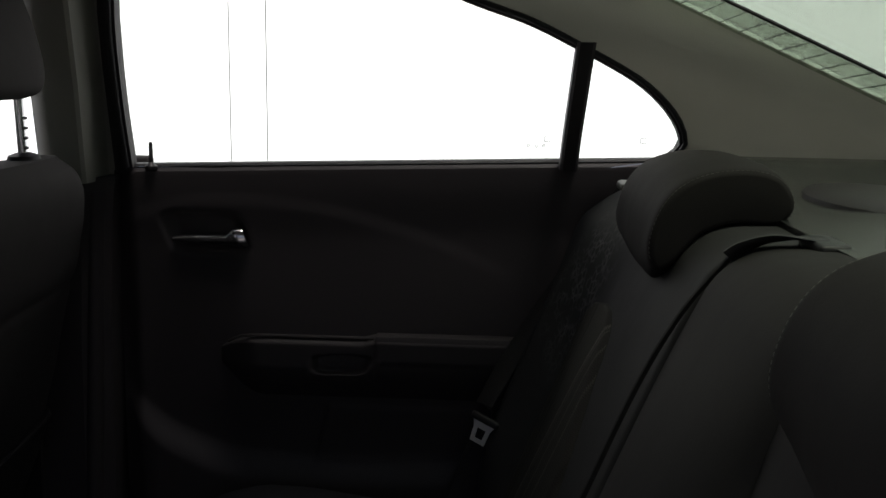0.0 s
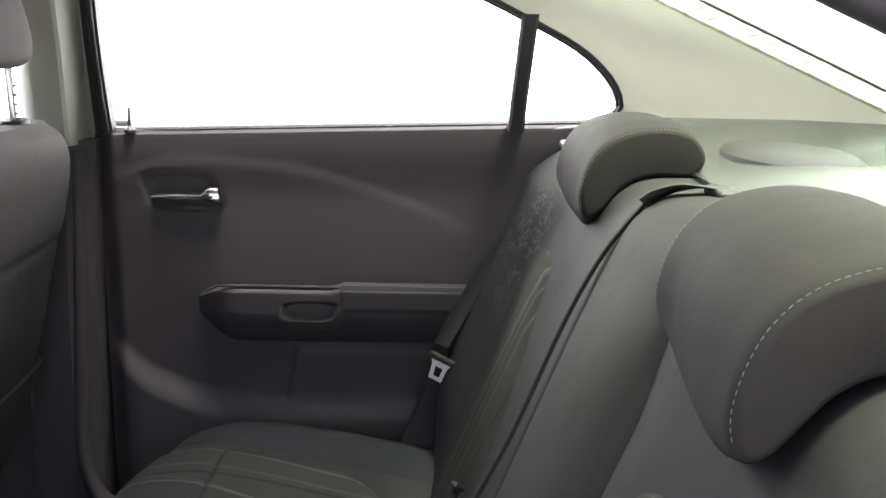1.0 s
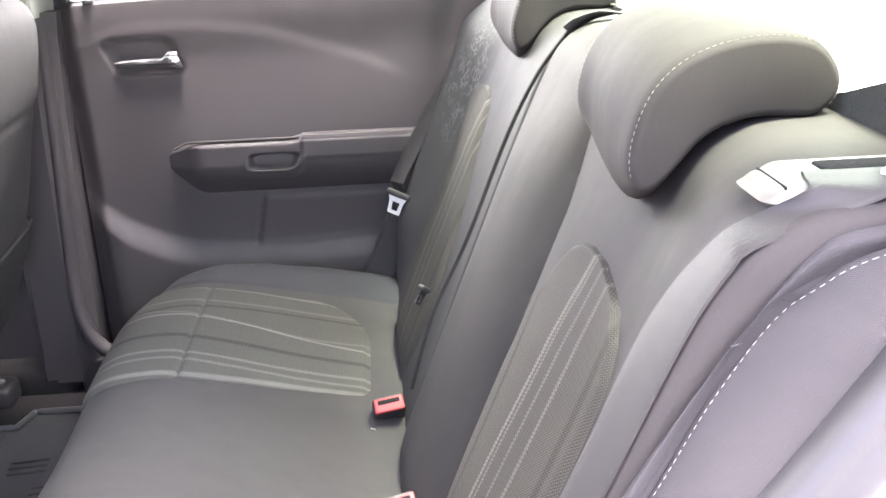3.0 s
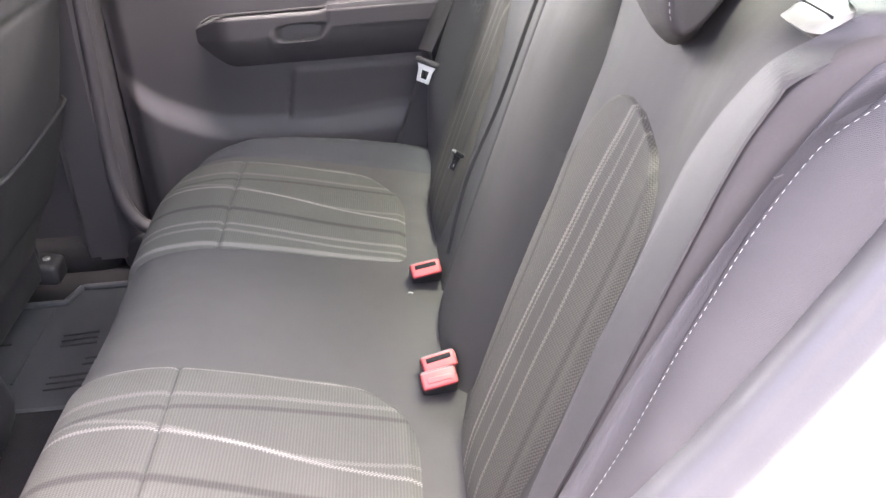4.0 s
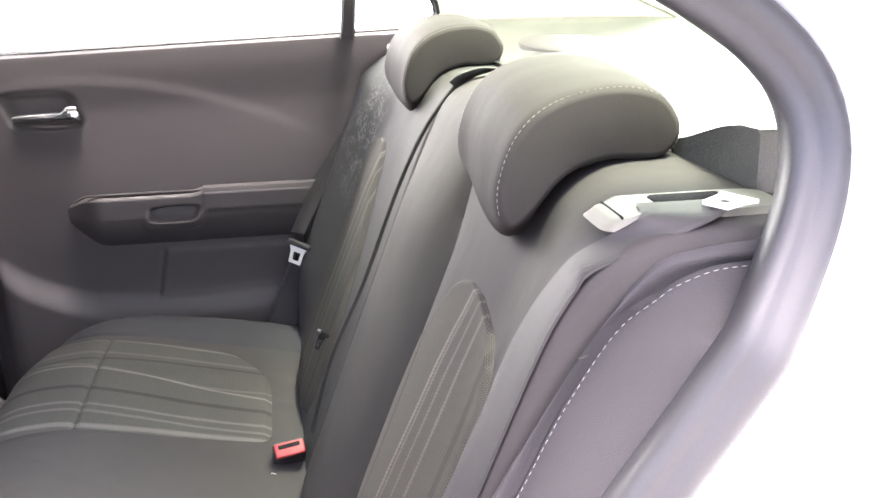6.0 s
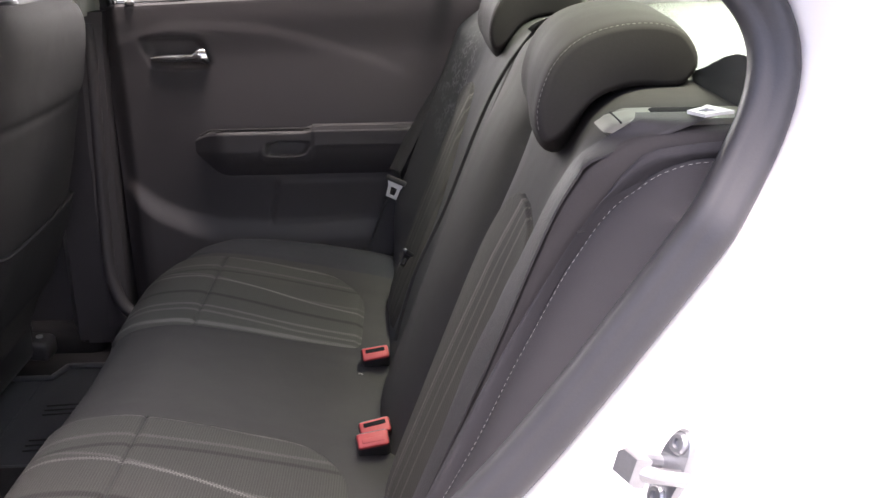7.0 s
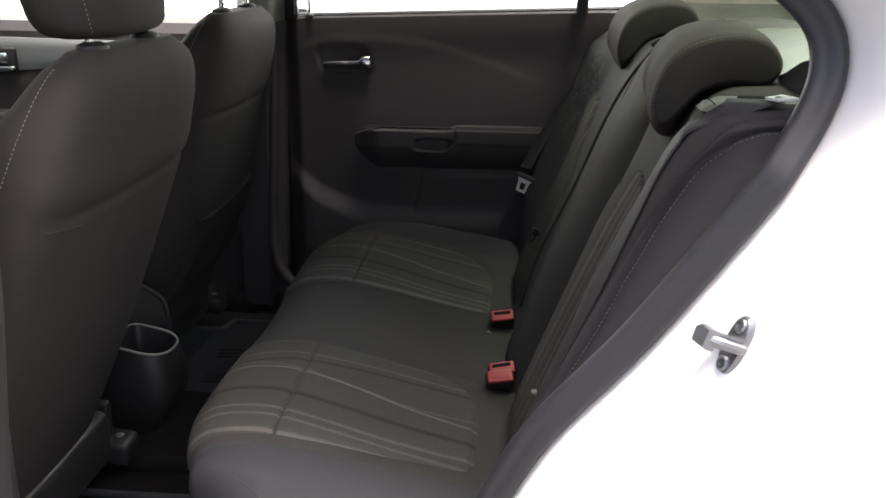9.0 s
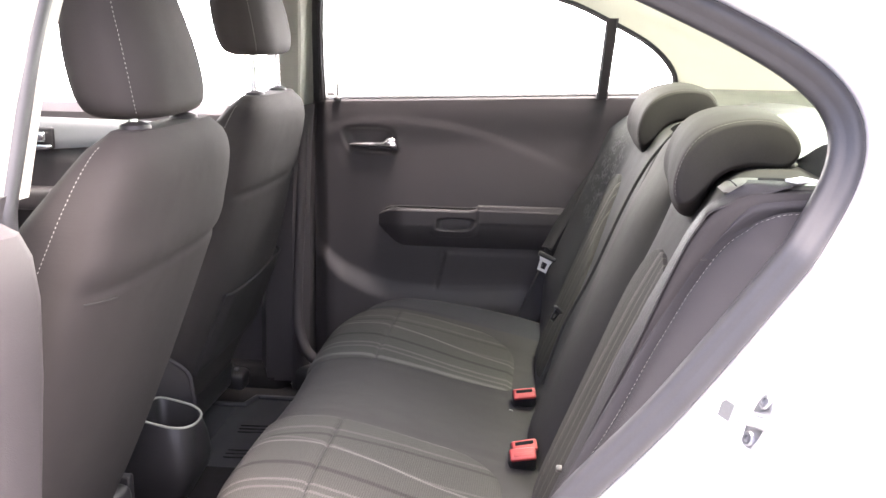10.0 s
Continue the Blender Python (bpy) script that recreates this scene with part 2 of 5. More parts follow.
def smooth(a, b, x):
    t = min(1.0, max(0.0, (x - a) / (b - a)))
    return t * t * (3 - 2 * t)


def curve(pts, n, closed=False):
    """n points evenly spaced along a smooth curve through pts."""
    P = [Vector(p) for p in pts]
    k = len(P)
    dense = []
    for i in range(k if closed else k - 1):
        p0, p1, p2, p3 = (P[(i + j) % k] if closed else P[min(k - 1, max(0, i + j))] for j in (-1, 0, 1, 2))
        for s in range(16):
            t = s / 16
            dense.append(0.5 * (2 * p1 + (p2 - p0) * t + (2 * p0 - 5 * p1 + 4 * p2 - p3) * t * t + (3 * p1 - p0 - 3 * p2 + p3) * t ** 3))
    dense.append(P[0].copy() if closed else P[-1].copy())
    run = [0.0]
    for a, b in zip(dense, dense[1:]):
        run.append(run[-1] + (b - a).length)
    out, j = [], 0
    for i in range(n):
        s = run[-1] * i / (n if closed else n - 1)
        while j < len(run) - 2 and run[j + 1] < s:
            j += 1
        w = (s - run[j]) / max(1e-9, run[j + 1] - run[j])
        out.append(dense[j].lerp(dense[j + 1], min(1, max(0, w))))
    return out


def along(pts, x):
    """Straight interpolation in a table of (x, y)."""
    return float(np.interp(x, [p[0] for p in pts], [p[1] for p in pts]))


def loft(rings, ring_closed=True, path_closed=False, caps=True):
    bm = bmesh.new()
    V = [[bm.verts.new(p) for p in r] for r in rings]
    n, k = len(rings), len(rings[0])
    for i in range(n if path_closed else n - 1):
        for j in range(k if ring_closed else k - 1):
            a, b = V[i], V[(i + 1) % n]
            bm.faces.new((a[j], a[(j + 1) % k], b[(j + 1) % k], b[j]))
    if caps and ring_closed and not path_closed:
        bm.faces.new(V[0])
        bm.faces.new(V[-1])
    return bm


def slab(nu, nv, front, back, scale=(1.0, 1.0), flat=None):
    """A closed sheet between two surfaces of (u, v) in 0..1, with UVs u, v times scale, or as flat(u, v) gives them."""
    bm = bmesh.new()
    uv = bm.loops.layers.uv.new("UVMap")
    F = [[bm.verts.new(front(i / nu, j / nv)) for j in range(nv + 1)] for i in range(nu + 1)]
    B = [[bm.verts.new(back(i / nu, j / nv)) for j in range(nv + 1)] for i in range(nu + 1)]
    for i in range(nu):
        for j in range(nv):
            f = bm.faces.new((F[i][j], F[i + 1][j], F[i + 1][j + 1], F[i][j + 1]))
            for lo, (a, b) in zip(f.loops, ((i, j), (i + 1, j), (i + 1, j + 1), (i, j + 1))):
                lo[uv].uv = flat(a / nu, b / nv) if flat else (a / nu * scale[0], b / nv * scale[1])
            bm.faces.new((B[i][j], B[i][j + 1], B[i + 1][j + 1], B[i + 1][j]))
    for i in range(nu):
        bm.faces.new((F[i][0], B[i][0], B[i + 1][0], F[i + 1][0]))
        bm.faces.new((F[i][nv], F[i + 1][nv], B[i + 1][nv], B[i][nv]))
    for j in range(nv):
        bm.faces.new((F[0][j], F[0][j + 1], B[0][j + 1], B[0][j]))
        bm.faces.new((F[nu][j], B[nu][j], B[nu][j + 1], F[nu][j + 1]))
    return bm


def rbox(center, size, r, seg=4, inner=2, bend=None):
    """A box with rounded edges; bend maps local points (before the move to center)."""
    h = [s / 2 for s in size]
    r = min(r, min(h) * 0.999)
    axis = []
    for a in range(3):
        c = [-(h[a]) + r * (1 - math.cos(math.pi / 2 * i / seg)) for i in range(seg)]
        m = [-(h[a] - r) + 2 * (h[a] - r) * i / inner for i in range(inner + 1)]
        axis.append(c + m + [-v for v in reversed(c)])
    bm = bmesh.new()
    seen = {}

    def vert(p):
        key = tuple(round(v, 7) for v in p)
        if key not in seen:
            q = Vector([min(h[a] - r, max(-(h[a] - r), p[a])) for a in range(3)])
            o = Vector(p) - q
            w = q + o.normalized() * r if o.length > 1e-9 else Vector(p)
            if bend:
                w = Vector(bend(w))
            seen[key] = bm.verts.new(w + Vector(center))
        return seen[key]

    for a in range(3):
        b, c = (a + 1) % 3, (a + 2) % 3
        for side_ in (-h[a], h[a]):
            for i in range(len(axis[b]) - 1):
                for j in range(len(axis[c]) - 1):
                    q = []
                    for di, dj in ((0, 0), (1, 0), (1, 1), (0, 1)):
                        p = [0, 0, 0]
                        p[a], p[b], p[c] = side_, axis[b][i + di], axis[c][j + dj]
                        q.append(vert(p))
                    if len(set(q)) == 4:
                        bm.faces.new(q)
    return bm


def frames(path, up, closed=False):
    n = len(path)
    out = []
    for i, p in enumerate(path):
        a = path[(i - 1) % n] if closed or i else path[i]
        b = path[(i + 1) % n] if closed or i < n - 1 else path[i]
        t = (b - a).normalized()
        s = t.cross(Vector(up)).normalized()
        out.append((p, t, s, s.cross(t).normalized()))
    return out


def sweep(path, profile, up=(0, 0, 1), closed=False, caps=True):
    """profile: (aside, upward) offsets, carried along the path."""
    path = [Vector(p) for p in path]
    return loft([[p + s * a + n * b for a, b in profile] for p, t, s, n in frames(path, up, closed)], True, closed, caps)


def circle(r, k=10, squash=1.0):
    return [(r * math.cos(2 * math.pi * i / k), squash * r * math.sin(2 * math.pi * i / k)) for i in range(k)]


def tube(path, r, k=10, up=(0, 0, 1), closed=False):
    return sweep(path, circle(r, k), up, closed)


def join(*bms):
    out = bms[0]
    for b in bms[1:]:
        me = bpy.data.meshes.new("tmp")
        b.to_mesh(me)
        b.free()
        out.from_mesh(me)
        bpy.data.meshes.remove(me)
    return out


def stitches(path, up, length=0.005, gap=0.0025, r=0.0009):
    """A row of short thread stitches lying along a path."""
    path = [Vector(p) for p in path]
    run = [0.0]
    for a, b in zip(path, path[1:]):
        run.append(run[-1] + (b - a).length)

    def at(s):
        j = max(0, min(len(path) - 2, int(np.searchsorted(run, s)) - 1))
        return path[j].lerp(path[j + 1], (s - run[j]) / max(1e-9, run[j + 1] - run[j]))

    verts, faces = [], []
    s = 0.0
    while s + length < run[-1]:
        a, b = at(s), at(s + length)
        t = (b - a).normalized()
        x = t.cross(Vector(up)).normalized()
        n = x.cross(t)
        base = len(verts)
        for w, rr in ((0.0, 0.3), (0.25, 1), (0.75, 1), (1.0, 0.3)):
            c = a.lerp(b, w)
            verts += [c + (x * math.cos(q) + n * math.sin(q)) * r * rr for q in (0.8, 2.4, 3.9, 5.5)]
        for k in range(3):
            for q in range(4):
                i0, i1 = base + 4 * k + q, base + 4 * k + (q + 1) % 4
                faces.append((i0, i1, i1 + 4, i0 + 4))
        faces += [tuple(base + q for q in range(4)), tuple(base + 12 + q for q in range(4))]
        s += length + gap
    me = bpy.data.meshes.new("tmp")
    me.from_pydata([tuple(v) for v in verts], [], faces)
    bm = bmesh.new()
    bm.from_mesh(me)
    bpy.data.meshes.remove(me)
    return bm


# ---- the shell of the car: x to its tail, y to its far side, z up ----
def side_y(z):
    """Half width of the cabin: upright below the belt line, leaning in above it."""
    return 0.70 - 0.43 * max(0.0, z - 0.95)


def belt_z(x):
    return 0.988 + 0.0345 * (x + 0.575)


ground = thing("ground", (0, 0, 0), "grey concrete ground under the car", "ground", kind="structure")
part("slab", rbox((0, 0, -0.1), (400, 400, 0.2), 0.02, 1, 1), CONCRETE, ground)

# added glowing wall: blows out the far windows and lights the cabin
glow_panel = thing("backdrop", (0, 8, 0), "glowing white panel standing in for the bright distance beyond the car", "backdrop", kind="structure")
part("glow_panel", rbox((0, 8, 4.0), (60, 0.1, 8.0), 0.02, 1, 1), GLOW_PANEL, glow_panel)
post = thing("post", (-2.12, 7.0, 0), "thin pale upright post standing in the bright distance", "post")
part("shaft", tube([Vector((-2.12, 7.0, 0.0)), Vector((-2.12, 7.0, 5.0))], 0.004, 8, (0, 1, 0)), CONCRETE, post)
post = thing("post", (-1.81, 7.0, 0), "thin dark upright post standing in the bright distance", "post")
part("shaft", tube([Vector((-1.81, 7.0, 0.0)), Vector((-1.81, 7.0, 5.0))], 0.004, 8, (0, 1, 0)), COPING, post)

body = thing("car_body", (0, 0, 0.2), "white painted car body with an open rear doorway", "car body", kind="structure")

# floor pan, tunnel and sills
part("floor_pan", rbox((-0.35, 0, 0.19), (2.3, 1.40, 0.05), 0.01, 2, 1), CARPET, body)
part("tunnel", rbox((-0.75, 0, 0.225), (1.5, 0.28, 0.045), 0.020, 4, 2), CARPET, body)
part("seat_step", rbox((-0.16, 0, 0.27), (0.40, 1.16, 0.16), 0.04, 4, 2), CARPET, body)
for s in (-1, 1):
    part("sill_trim", rbox((-0.20, s * 0.70, 0.235), (0.96, 0.10, 0.09), 0.03, 4, 2), BLACK, body, "black plastic sill trim")
    part("sill_carpet", rbox((-0.98, s * 0.70, 0.233), (0.58, 0.10, 0.088), 0.03, 4, 2), CARPET, body)
    part("sill", rbox((-0.45, s * 0.765, 0.20), (1.9, 0.09, 0.12), 0.025, 3, 1), PAINT, body)

# roof, headliner, front closure
def roof_z(x, y):
    return 1.40 - 0.05 * (abs(y) / 0.55) ** 2.5 - 0.10 * smooth(-0.25, 0.35, x) * max(0, x + 0.25) - 0.10 * smooth(-0.7, -1.2, x)


part("headliner", slab(24, 16, lambda u, v: (-1.15 + 1.33 * u, -0.53 + 1.06 * v, roof_z(-1.15 + 1.33 * u, -0.53 + 1.06 * v)),
                       lambda u, v: (-1.15 + 1.33 * u, -0.53 + 1.06 * v, roof_z(-1.15 + 1.33 * u, -0.53 + 1.06 * v) + 0.02)), HEADLINER, body)
part("roof", slab(24, 16, lambda u, v: (-1.2 + 1.40 * u, -0.57 + 1.14 * v, roof_z(-1.2 + 1.40 * u, -0.57 + 1.14 * v) + 0.03),
                  lambda u, v: (-1.2 + 1.40 * u, -0.57 + 1.14 * v, roof_z(-1.2 + 1.40 * u, -0.57 + 1.14 * v) + 0.06)), PAINT, body)
part("dashboard", rbox((-1.75, 0, 0.72), (0.5, 1.36, 0.5), 0.10, 5, 3), TRIM, body, "charcoal dashboard")
part("firewall", rbox((-1.95, 0, 0.55), (0.06, 1.5, 0.8), 0.01, 1, 1), TRIM, body)
part("windscreen", slab(2, 12, lambda u, v: (-1.18 - 0.75 * u, -0.58 + 1.16 * v, 1.31 - 0.37 * u),
                        lambda u, v: (-1.185 - 0.75 * u, -0.58 + 1.16 * v, 1.315 - 0.37 * u)), TINT, body).visible_shadow = False
for s in (-1, 1):
    path = curve([(-1.15, s * 0.57, 1.31), (-1.5, s * 0.62, 1.16), (-1.95, s * 0.68, 0.95)], 12)
    part("pillar_front", sweep(path, circle(0.035, 10), (0, 0, 1)), PILLAR, body)

# side rails and rear quarter trim: from the window line up to the roof and back to the rear glass
WIN = [(-0.584, 0.988), (-0.577, 1.10), (-0.563, 1.22), (-0.537, 1.30), (-0.46, 1.335), (-0.33, 1.33), (-0.18, 1.295), (-0.043, 1.245), (0.037, 1.219),
       (0.108, 1.187), (0.198, 1.141), (0.249, 1.100), (0.275, 1.063), (0.278, 1.038), (0.258, 1.018)]
DOORWAY = [(0.095, 1.174), (0.176, 1.134), (0.230, 1.099), (0.257, 1.065), (0.254, 1.027), (0.235, 0.989), (0.184, 0.910), (0.087, 0.772), (-0.005, 0.661),
           (-0.062, 0.555), (-0.12, 0.42), (-0.17, 0.315), (-0.25, 0.268), (-0.40, 0.262), (-0.52, 0.272), (-0.590, 0.33), (-0.605, 0.50), (-0.603, 0.75), (-0.601, 0.98),
           (-0.594, 1.18), (-0.552, 1.295), (-0.46, 1.335), (-0.33, 1.33), (-0.18, 1.288), (-0.03, 1.229)]


def rear_glass_edge(x):
    """Height and half width of the rear window's side edge."""
    return 1.194 - 0.452 * (x - 0.356), 0.56 - 0.1 * (x - 0.4)


def quarter_trim(rim, s, name, label):
    """Trim from a window or doorway rim to the roof and the rear glass; rim runs from the front over the top to the rear foot."""
    n = len(rim)
    rings = []
    for i, (x, z) in enumerate(rim):
        w = i / (n - 1)
        a = Vector((x, s * side_y(z), z))
        if w < 0.5:
            q = w / 0.5
            xo = rim[0][0] + (0.06 - rim[0][0]) * q
            b = Vector((xo, s * 0.525, roof_z(xo, 0.525) - 0.002))
        else:
            q = (w - 0.5) / 0.5
            xo = 0.06 + 0.70 * q ** 0.9
            zz, yy = rear_glass_edge(xo)
            b = Vector((xo, s * yy, min(zz, roof_z(0.06, 0.525) - 0.002)))
        row = []
        for k in range(9):
            t = k / 8
            p = a.lerp(b, t)
            p.y -= s * 0.012 * math.sin(math.pi * t)
            row.append(p)
        rings.append(row)
    bm = loft(rings, False, False, False)
    bmesh.ops.solidify(bm, geom=bm.faces[:], thickness=0.006)
    part(name, bm, PILLAR, body, label)


far_rim = [(p.x, p.z) for p in curve([(x, 0, z) for x, z in WIN[4:]], 40)]
quarter_trim(far_rim, 1, "quarter_trim", "light grey moulded rear pillar trim")
near_rim = [(p.x + 0.0, p.z) for p in curve([(x, 0, z) for x, z in DOORWAY[20:] + DOORWAY[:5]], 40)]
quarter_trim(near_rim, -1, "quarter_trim", "light grey moulded rear pillar trim")

# black tube that draws the shadow along the pillar trim's lower edge
edge = [Vector((0.258, side_y(1.018), 1.018)).lerp(Vector((0.76, 0.524, 1.012)), k / 20) - Vector((0, 0.006 + 0.012 * math.sin(math.pi * k / 20), 0)) for k in range(21)]
part("shadow_gap_line", tube(edge, 0.0035, 8), BLACK, body, "dark line painting the shadow gap under the pillar trim")

# centre pillars: pale above the belt line, charcoal below
PILLAR_FAR = [(-0.11, 0.05), (-0.10, 0.0), (-0.055, -0.052), (-0.014, -0.064), (-0.005, -0.064), (0.0, -0.059), (0.007, 0.012), (0.034, 0.036)]
PILLAR_NEAR = [(-0.11, 0.05), (-0.10, 0.0), (-0.055, -0.030), (-0.008, -0.033), (-0.002, -0.031), (0.0, -0.027), (-0.004, 0.002), (-0.012, 0.03)]
for s in (-1, 1):
    up = [[Vector((x + dx, s * (side_y(z) + dy), z)) for dx, dy in (PILLAR_FAR if s > 0 else PILLAR_NEAR)]
          for x, z in (((-0.631, 0.965), (-0.626, 1.0), (-0.609, 1.115), (-0.595, 1.23), (-0.580, 1.34)) if s > 0 else
                       ((-0.597, 0.965), (-0.597, 1.06), (-0.593, 1.14), (-0.582, 1.24), (-0.565, 1.34)))]
    part("pillar_trim", loft(up), PILLAR, body, "pale upper centre pillar trim")
    low = [[Vector((x + dx, s * (0.70 + dy), z)) for dx, dy in ((-0.14, 0.03), (-0.14, -0.02), (-0.12, -0.05), (-0.05, -0.05), (-0.012, -0.022), (-0.006, 0.03))]
           for x, z in ((-0.62, 0.24), (-0.615, 0.45), (-0.61, 0.70), (-0.60, 0.90), (-0.592, 0.972))]
    part("pillar_trim", loft(low), TRIM, body, "charcoal lower centre pillar trim")

# rear glass, parcel shelf, trunk
def glass_p(u, v, lift=0.0):
    x = 0.03 + 0.80 * u
    z, y = rear_glass_edge(x)
    t = 2 * v - 1
    return (x + 0.05 * (1 - t * t), y * t, z + 0.035 * (1 - t * t) + lift)


part("rear_window", slab(10, 14, lambda u, v: glass_p(u, v), lambda u, v: glass_p(u, v, 0.005)), TINT, body, "green tinted sloping rear window")
# frit comb of the glass edge: one long line with short teeth
grid = [tube([Vector(glass_p(k / 30, 0.918, -0.003)) for k in range(31)], 0.0026, 6)]
for k in range(27):
    grid.append(tube([Vector(glass_p(0.06 + k * 0.034, 0.998, -0.002)), Vector(glass_p(0.06 + k * 0.034, 0.918, -0.002))], 0.0009, 4))
part("frit_comb", join(*grid), BLACK, body, "dark ceramic frit comb on the rear window edge")
part("shade_band", slab(30, 3, lambda u, v: glass_p(u, 0.918 + 0.081 * v, -0.006), lambda u, v: glass_p(u, 0.918 + 0.081 * v, -0.0045)), BAND, body, "dotted green shade band along the glass edge").visible_shadow = False
part("parcel_shelf", slab(30, 40, lambda u, v: (0.285 + 0.60 * u, -0.57 + 1.14 * v, 1.0 + 0.036 * smooth(0.40, 0.56, abs(-0.57 + 1.14 * v)) + 0.018 * smooth(0.0, 0.25, u) * (1 - smooth(0.1, 0.3, abs(v - 0.5)))),
                          lambda u, v: (0.285 + 0.60 * u, -0.57 + 1.14 * v, 0.975)), SHELF, body, "grey felt parcel shelf behind the seat")
part("speaker_cover", loft([[Vector((0.455 + 0.085 * k * math.cos(q * math.pi / 16), 0.36 + 0.15 * k * math.sin(q * math.pi / 16), z)) for q in range(32)] for k, z in ((1.0, 1.000), (0.98, 1.006), (0.90, 1.011), (0.60, 1.015), (0.2, 1.016))]), TRIM, body, "dark moulded speaker cover on the shelf")
part("trunk_lid", slab(10, 12, lambda u, v: (0.86 + 0.5 * u, -0.62 + 1.24 * v, 1.0 - 0.03 * u * u), lambda u, v: (0.86 + 0.5 * u, -0.62 + 1.24 * v, 0.97 - 0.03 * u * u)), PAINT, body)
part("bulkhead", rbox((0.42, 0, 0.58), (0.03, 1.3, 0.76), 0.01, 1, 1), CARPET, body)

# doorway of the near side: rubber seal, then the white jamb
LOOP = curve([(x, 0, z) for x, z in DOORWAY], 320, True)
for _ in range(8):  # evens out the bends
    LOOP = [(LOOP[i - 1] + LOOP[i] * 2 + LOOP[(i + 1) % 320]) / 4 for i in range(320)]
seal_path = [Vector((p.x, -side_y(p.z) - 0.004, p.z)) for p in LOOP]


def outward(i, path):
    n = len(path)
    t = (path[(i + 1) % n] - path[(i - 1) % n])
    o = Vector((-t.z, 0, t.x)).normalized()
    return o


mid = sum((Vector(p) for p in seal_path), Vector()) / len(seal_path)
OUT = [outward(i, seal_path) for i in range(len(seal_path))]
if sum((p - mid).dot(o) for p, o in zip(seal_path, OUT)) < 0:
    OUT = [-o for o in OUT]
SEAL = [(0.000, 0.020), (-0.005, 0.006), (-0.0045, -0.002), (-0.001, -0.007), (0.003, -0.0090), (0.0065, -0.0092), (0.0095, -0.0112), (0.014, -0.0145), (0.019, -0.0158), (0.024, -0.0145), (0.0275, -0.010), (0.029, -0.002), (0.029, 0.006), (0.027, 0.02)]
part("door_seal", loft([[p + o * a + Vector((0, b, 0)) for a, b in SEAL] for p, o in zip(seal_path, OUT)], True, True), RUBBER, body, "grey rubber door seal with two beads", sharp=60)
JAMB = [(0.023, 0.014), (0.030, -0.004), (0.040, -0.030), (0.052, -0.062), (0.066, -0.088), (0.088, -0.104), (0.120, -0.110), (0.17, -0.112)]
part("door_jamb", loft([[p + o * a + Vector((0, b, 0)) for a, b in JAMB] for p, o in zip(seal_path, OUT)], False, True, False), PAINT, body, "white painted door jamb")
rings = []
for p, o in zip(seal_path, OUT):
    q = p + o * 0.17
    q.y = p.y - 0.112
    w = Vector((min(1.35, max(-1.6, q.x * 1.0 + o.x * 0.9)), q.y, min(1.36, max(0.16, q.z + o.z * 0.6))))
    rings.append([q, q.lerp(w, 0.5) + Vector((0, -0.01, 0)), w])
part("rear_wing", loft(rings, False, True, False), PAINT, body, "white painted rear wing around the doorway")
part("far_skin", rbox((-0.2, 0.80, 0.58), (2.6, 0.03, 0.80), 0.012, 2, 1), PAINT, body)
part("far_wing", rbox((0.80, 0.74, 0.80), (1.0, 0.05, 0.36), 0.012, 2, 1), PAINT, body)

# striker for the door lock, bolted to the jamb
striker = thing("door_striker", (0.180, -0.783, 0.797), "zinc-plated door lock striker with two bolts on the white jamb", "striker")
n_ = Vector((-0.84, -0.38, 0.38)).normalized()
a_ = Vector((0.030, 0.012, 0.034)).normalized()
a_ = (a_ - n_ * a_.dot(n_)).normalized()
b_ = n_.cross(a_)
c_ = Vector((0.180, -0.783, 0.797))


def plate_ring(k, h):
    out = []
    for i in range(24):
        q = 2 * math.pi * i / 24
        out.append(c_ + a_ * (0.030 * k * math.copysign(abs(math.cos(q)) ** 1.0, math.cos(q))) + b_ * (0.0128 * k * math.copysign(abs(math.sin(q)) ** 0.7, math.sin(q))) + n_ * h)
    return out


part("base_plate", loft([plate_ring(1.0, -0.004), plate_ring(1.0, 0.002), plate_ring(0.93, 0.004)]), ZINC, striker)
loop = [c_ + b_ * y + n_ * h for y, h in ((-0.011, 0.0), (-0.011, 0.022), (-0.010, 0.032), (-0.004, 0.038), (0.004, 0.038), (0.010, 0.032), (0.011, 0.022), (0.011, 0.0))]
part("loop", sweep(curve(loop, 24), circle(0.0055, 10), a_), ZINC, striker)
part("stop", loft([[c_ + b_ * x * k + a_ * y * k + n_ * h for x, y in ((-0.0115, -0.0095), (0.0095, -0.0095), (0.0115, 0.005), (0.0065, 0.0095), (-0.0095, 0.0095))] for k, h in ((0.85, 0.030), (1, 0.033), (1, 0.041), (0.85, 0.044))]), ZINC, striker)
for e in (-1, 1):
    cc = c_ + a_ * 0.0195 * e
    rg = lambda r, h: [cc + a_ * r * math.cos(q * math.pi / 8) + b_ * r * math.sin(q * math.pi / 8) + n_ * h for q in range(16)]
    part("bolt", loft([rg(0.0075, 0.003), rg(0.0075, 0.0060), rg(0.0060, 0.0075), rg(0.0035, 0.0075), rg(0.003, 0.005)]), ZINC, striker)

# ---- far rear door ----
door = thing("rear_door", (-0.1, 0.72, 0.26), "closed rear door with charcoal trim panel and chrome handle", "car door")
CREASE = [(-0.62, 0.905), (-0.533, 0.925), (-0.481, 0.940), (-0.38, 0.940), (-0.281, 0.930), (-0.20, 0.912), (-0.119, 0.887), (-0.04, 0.859), (0.028, 0.828), (0.12, 0.78), (0.30, 0.68)]
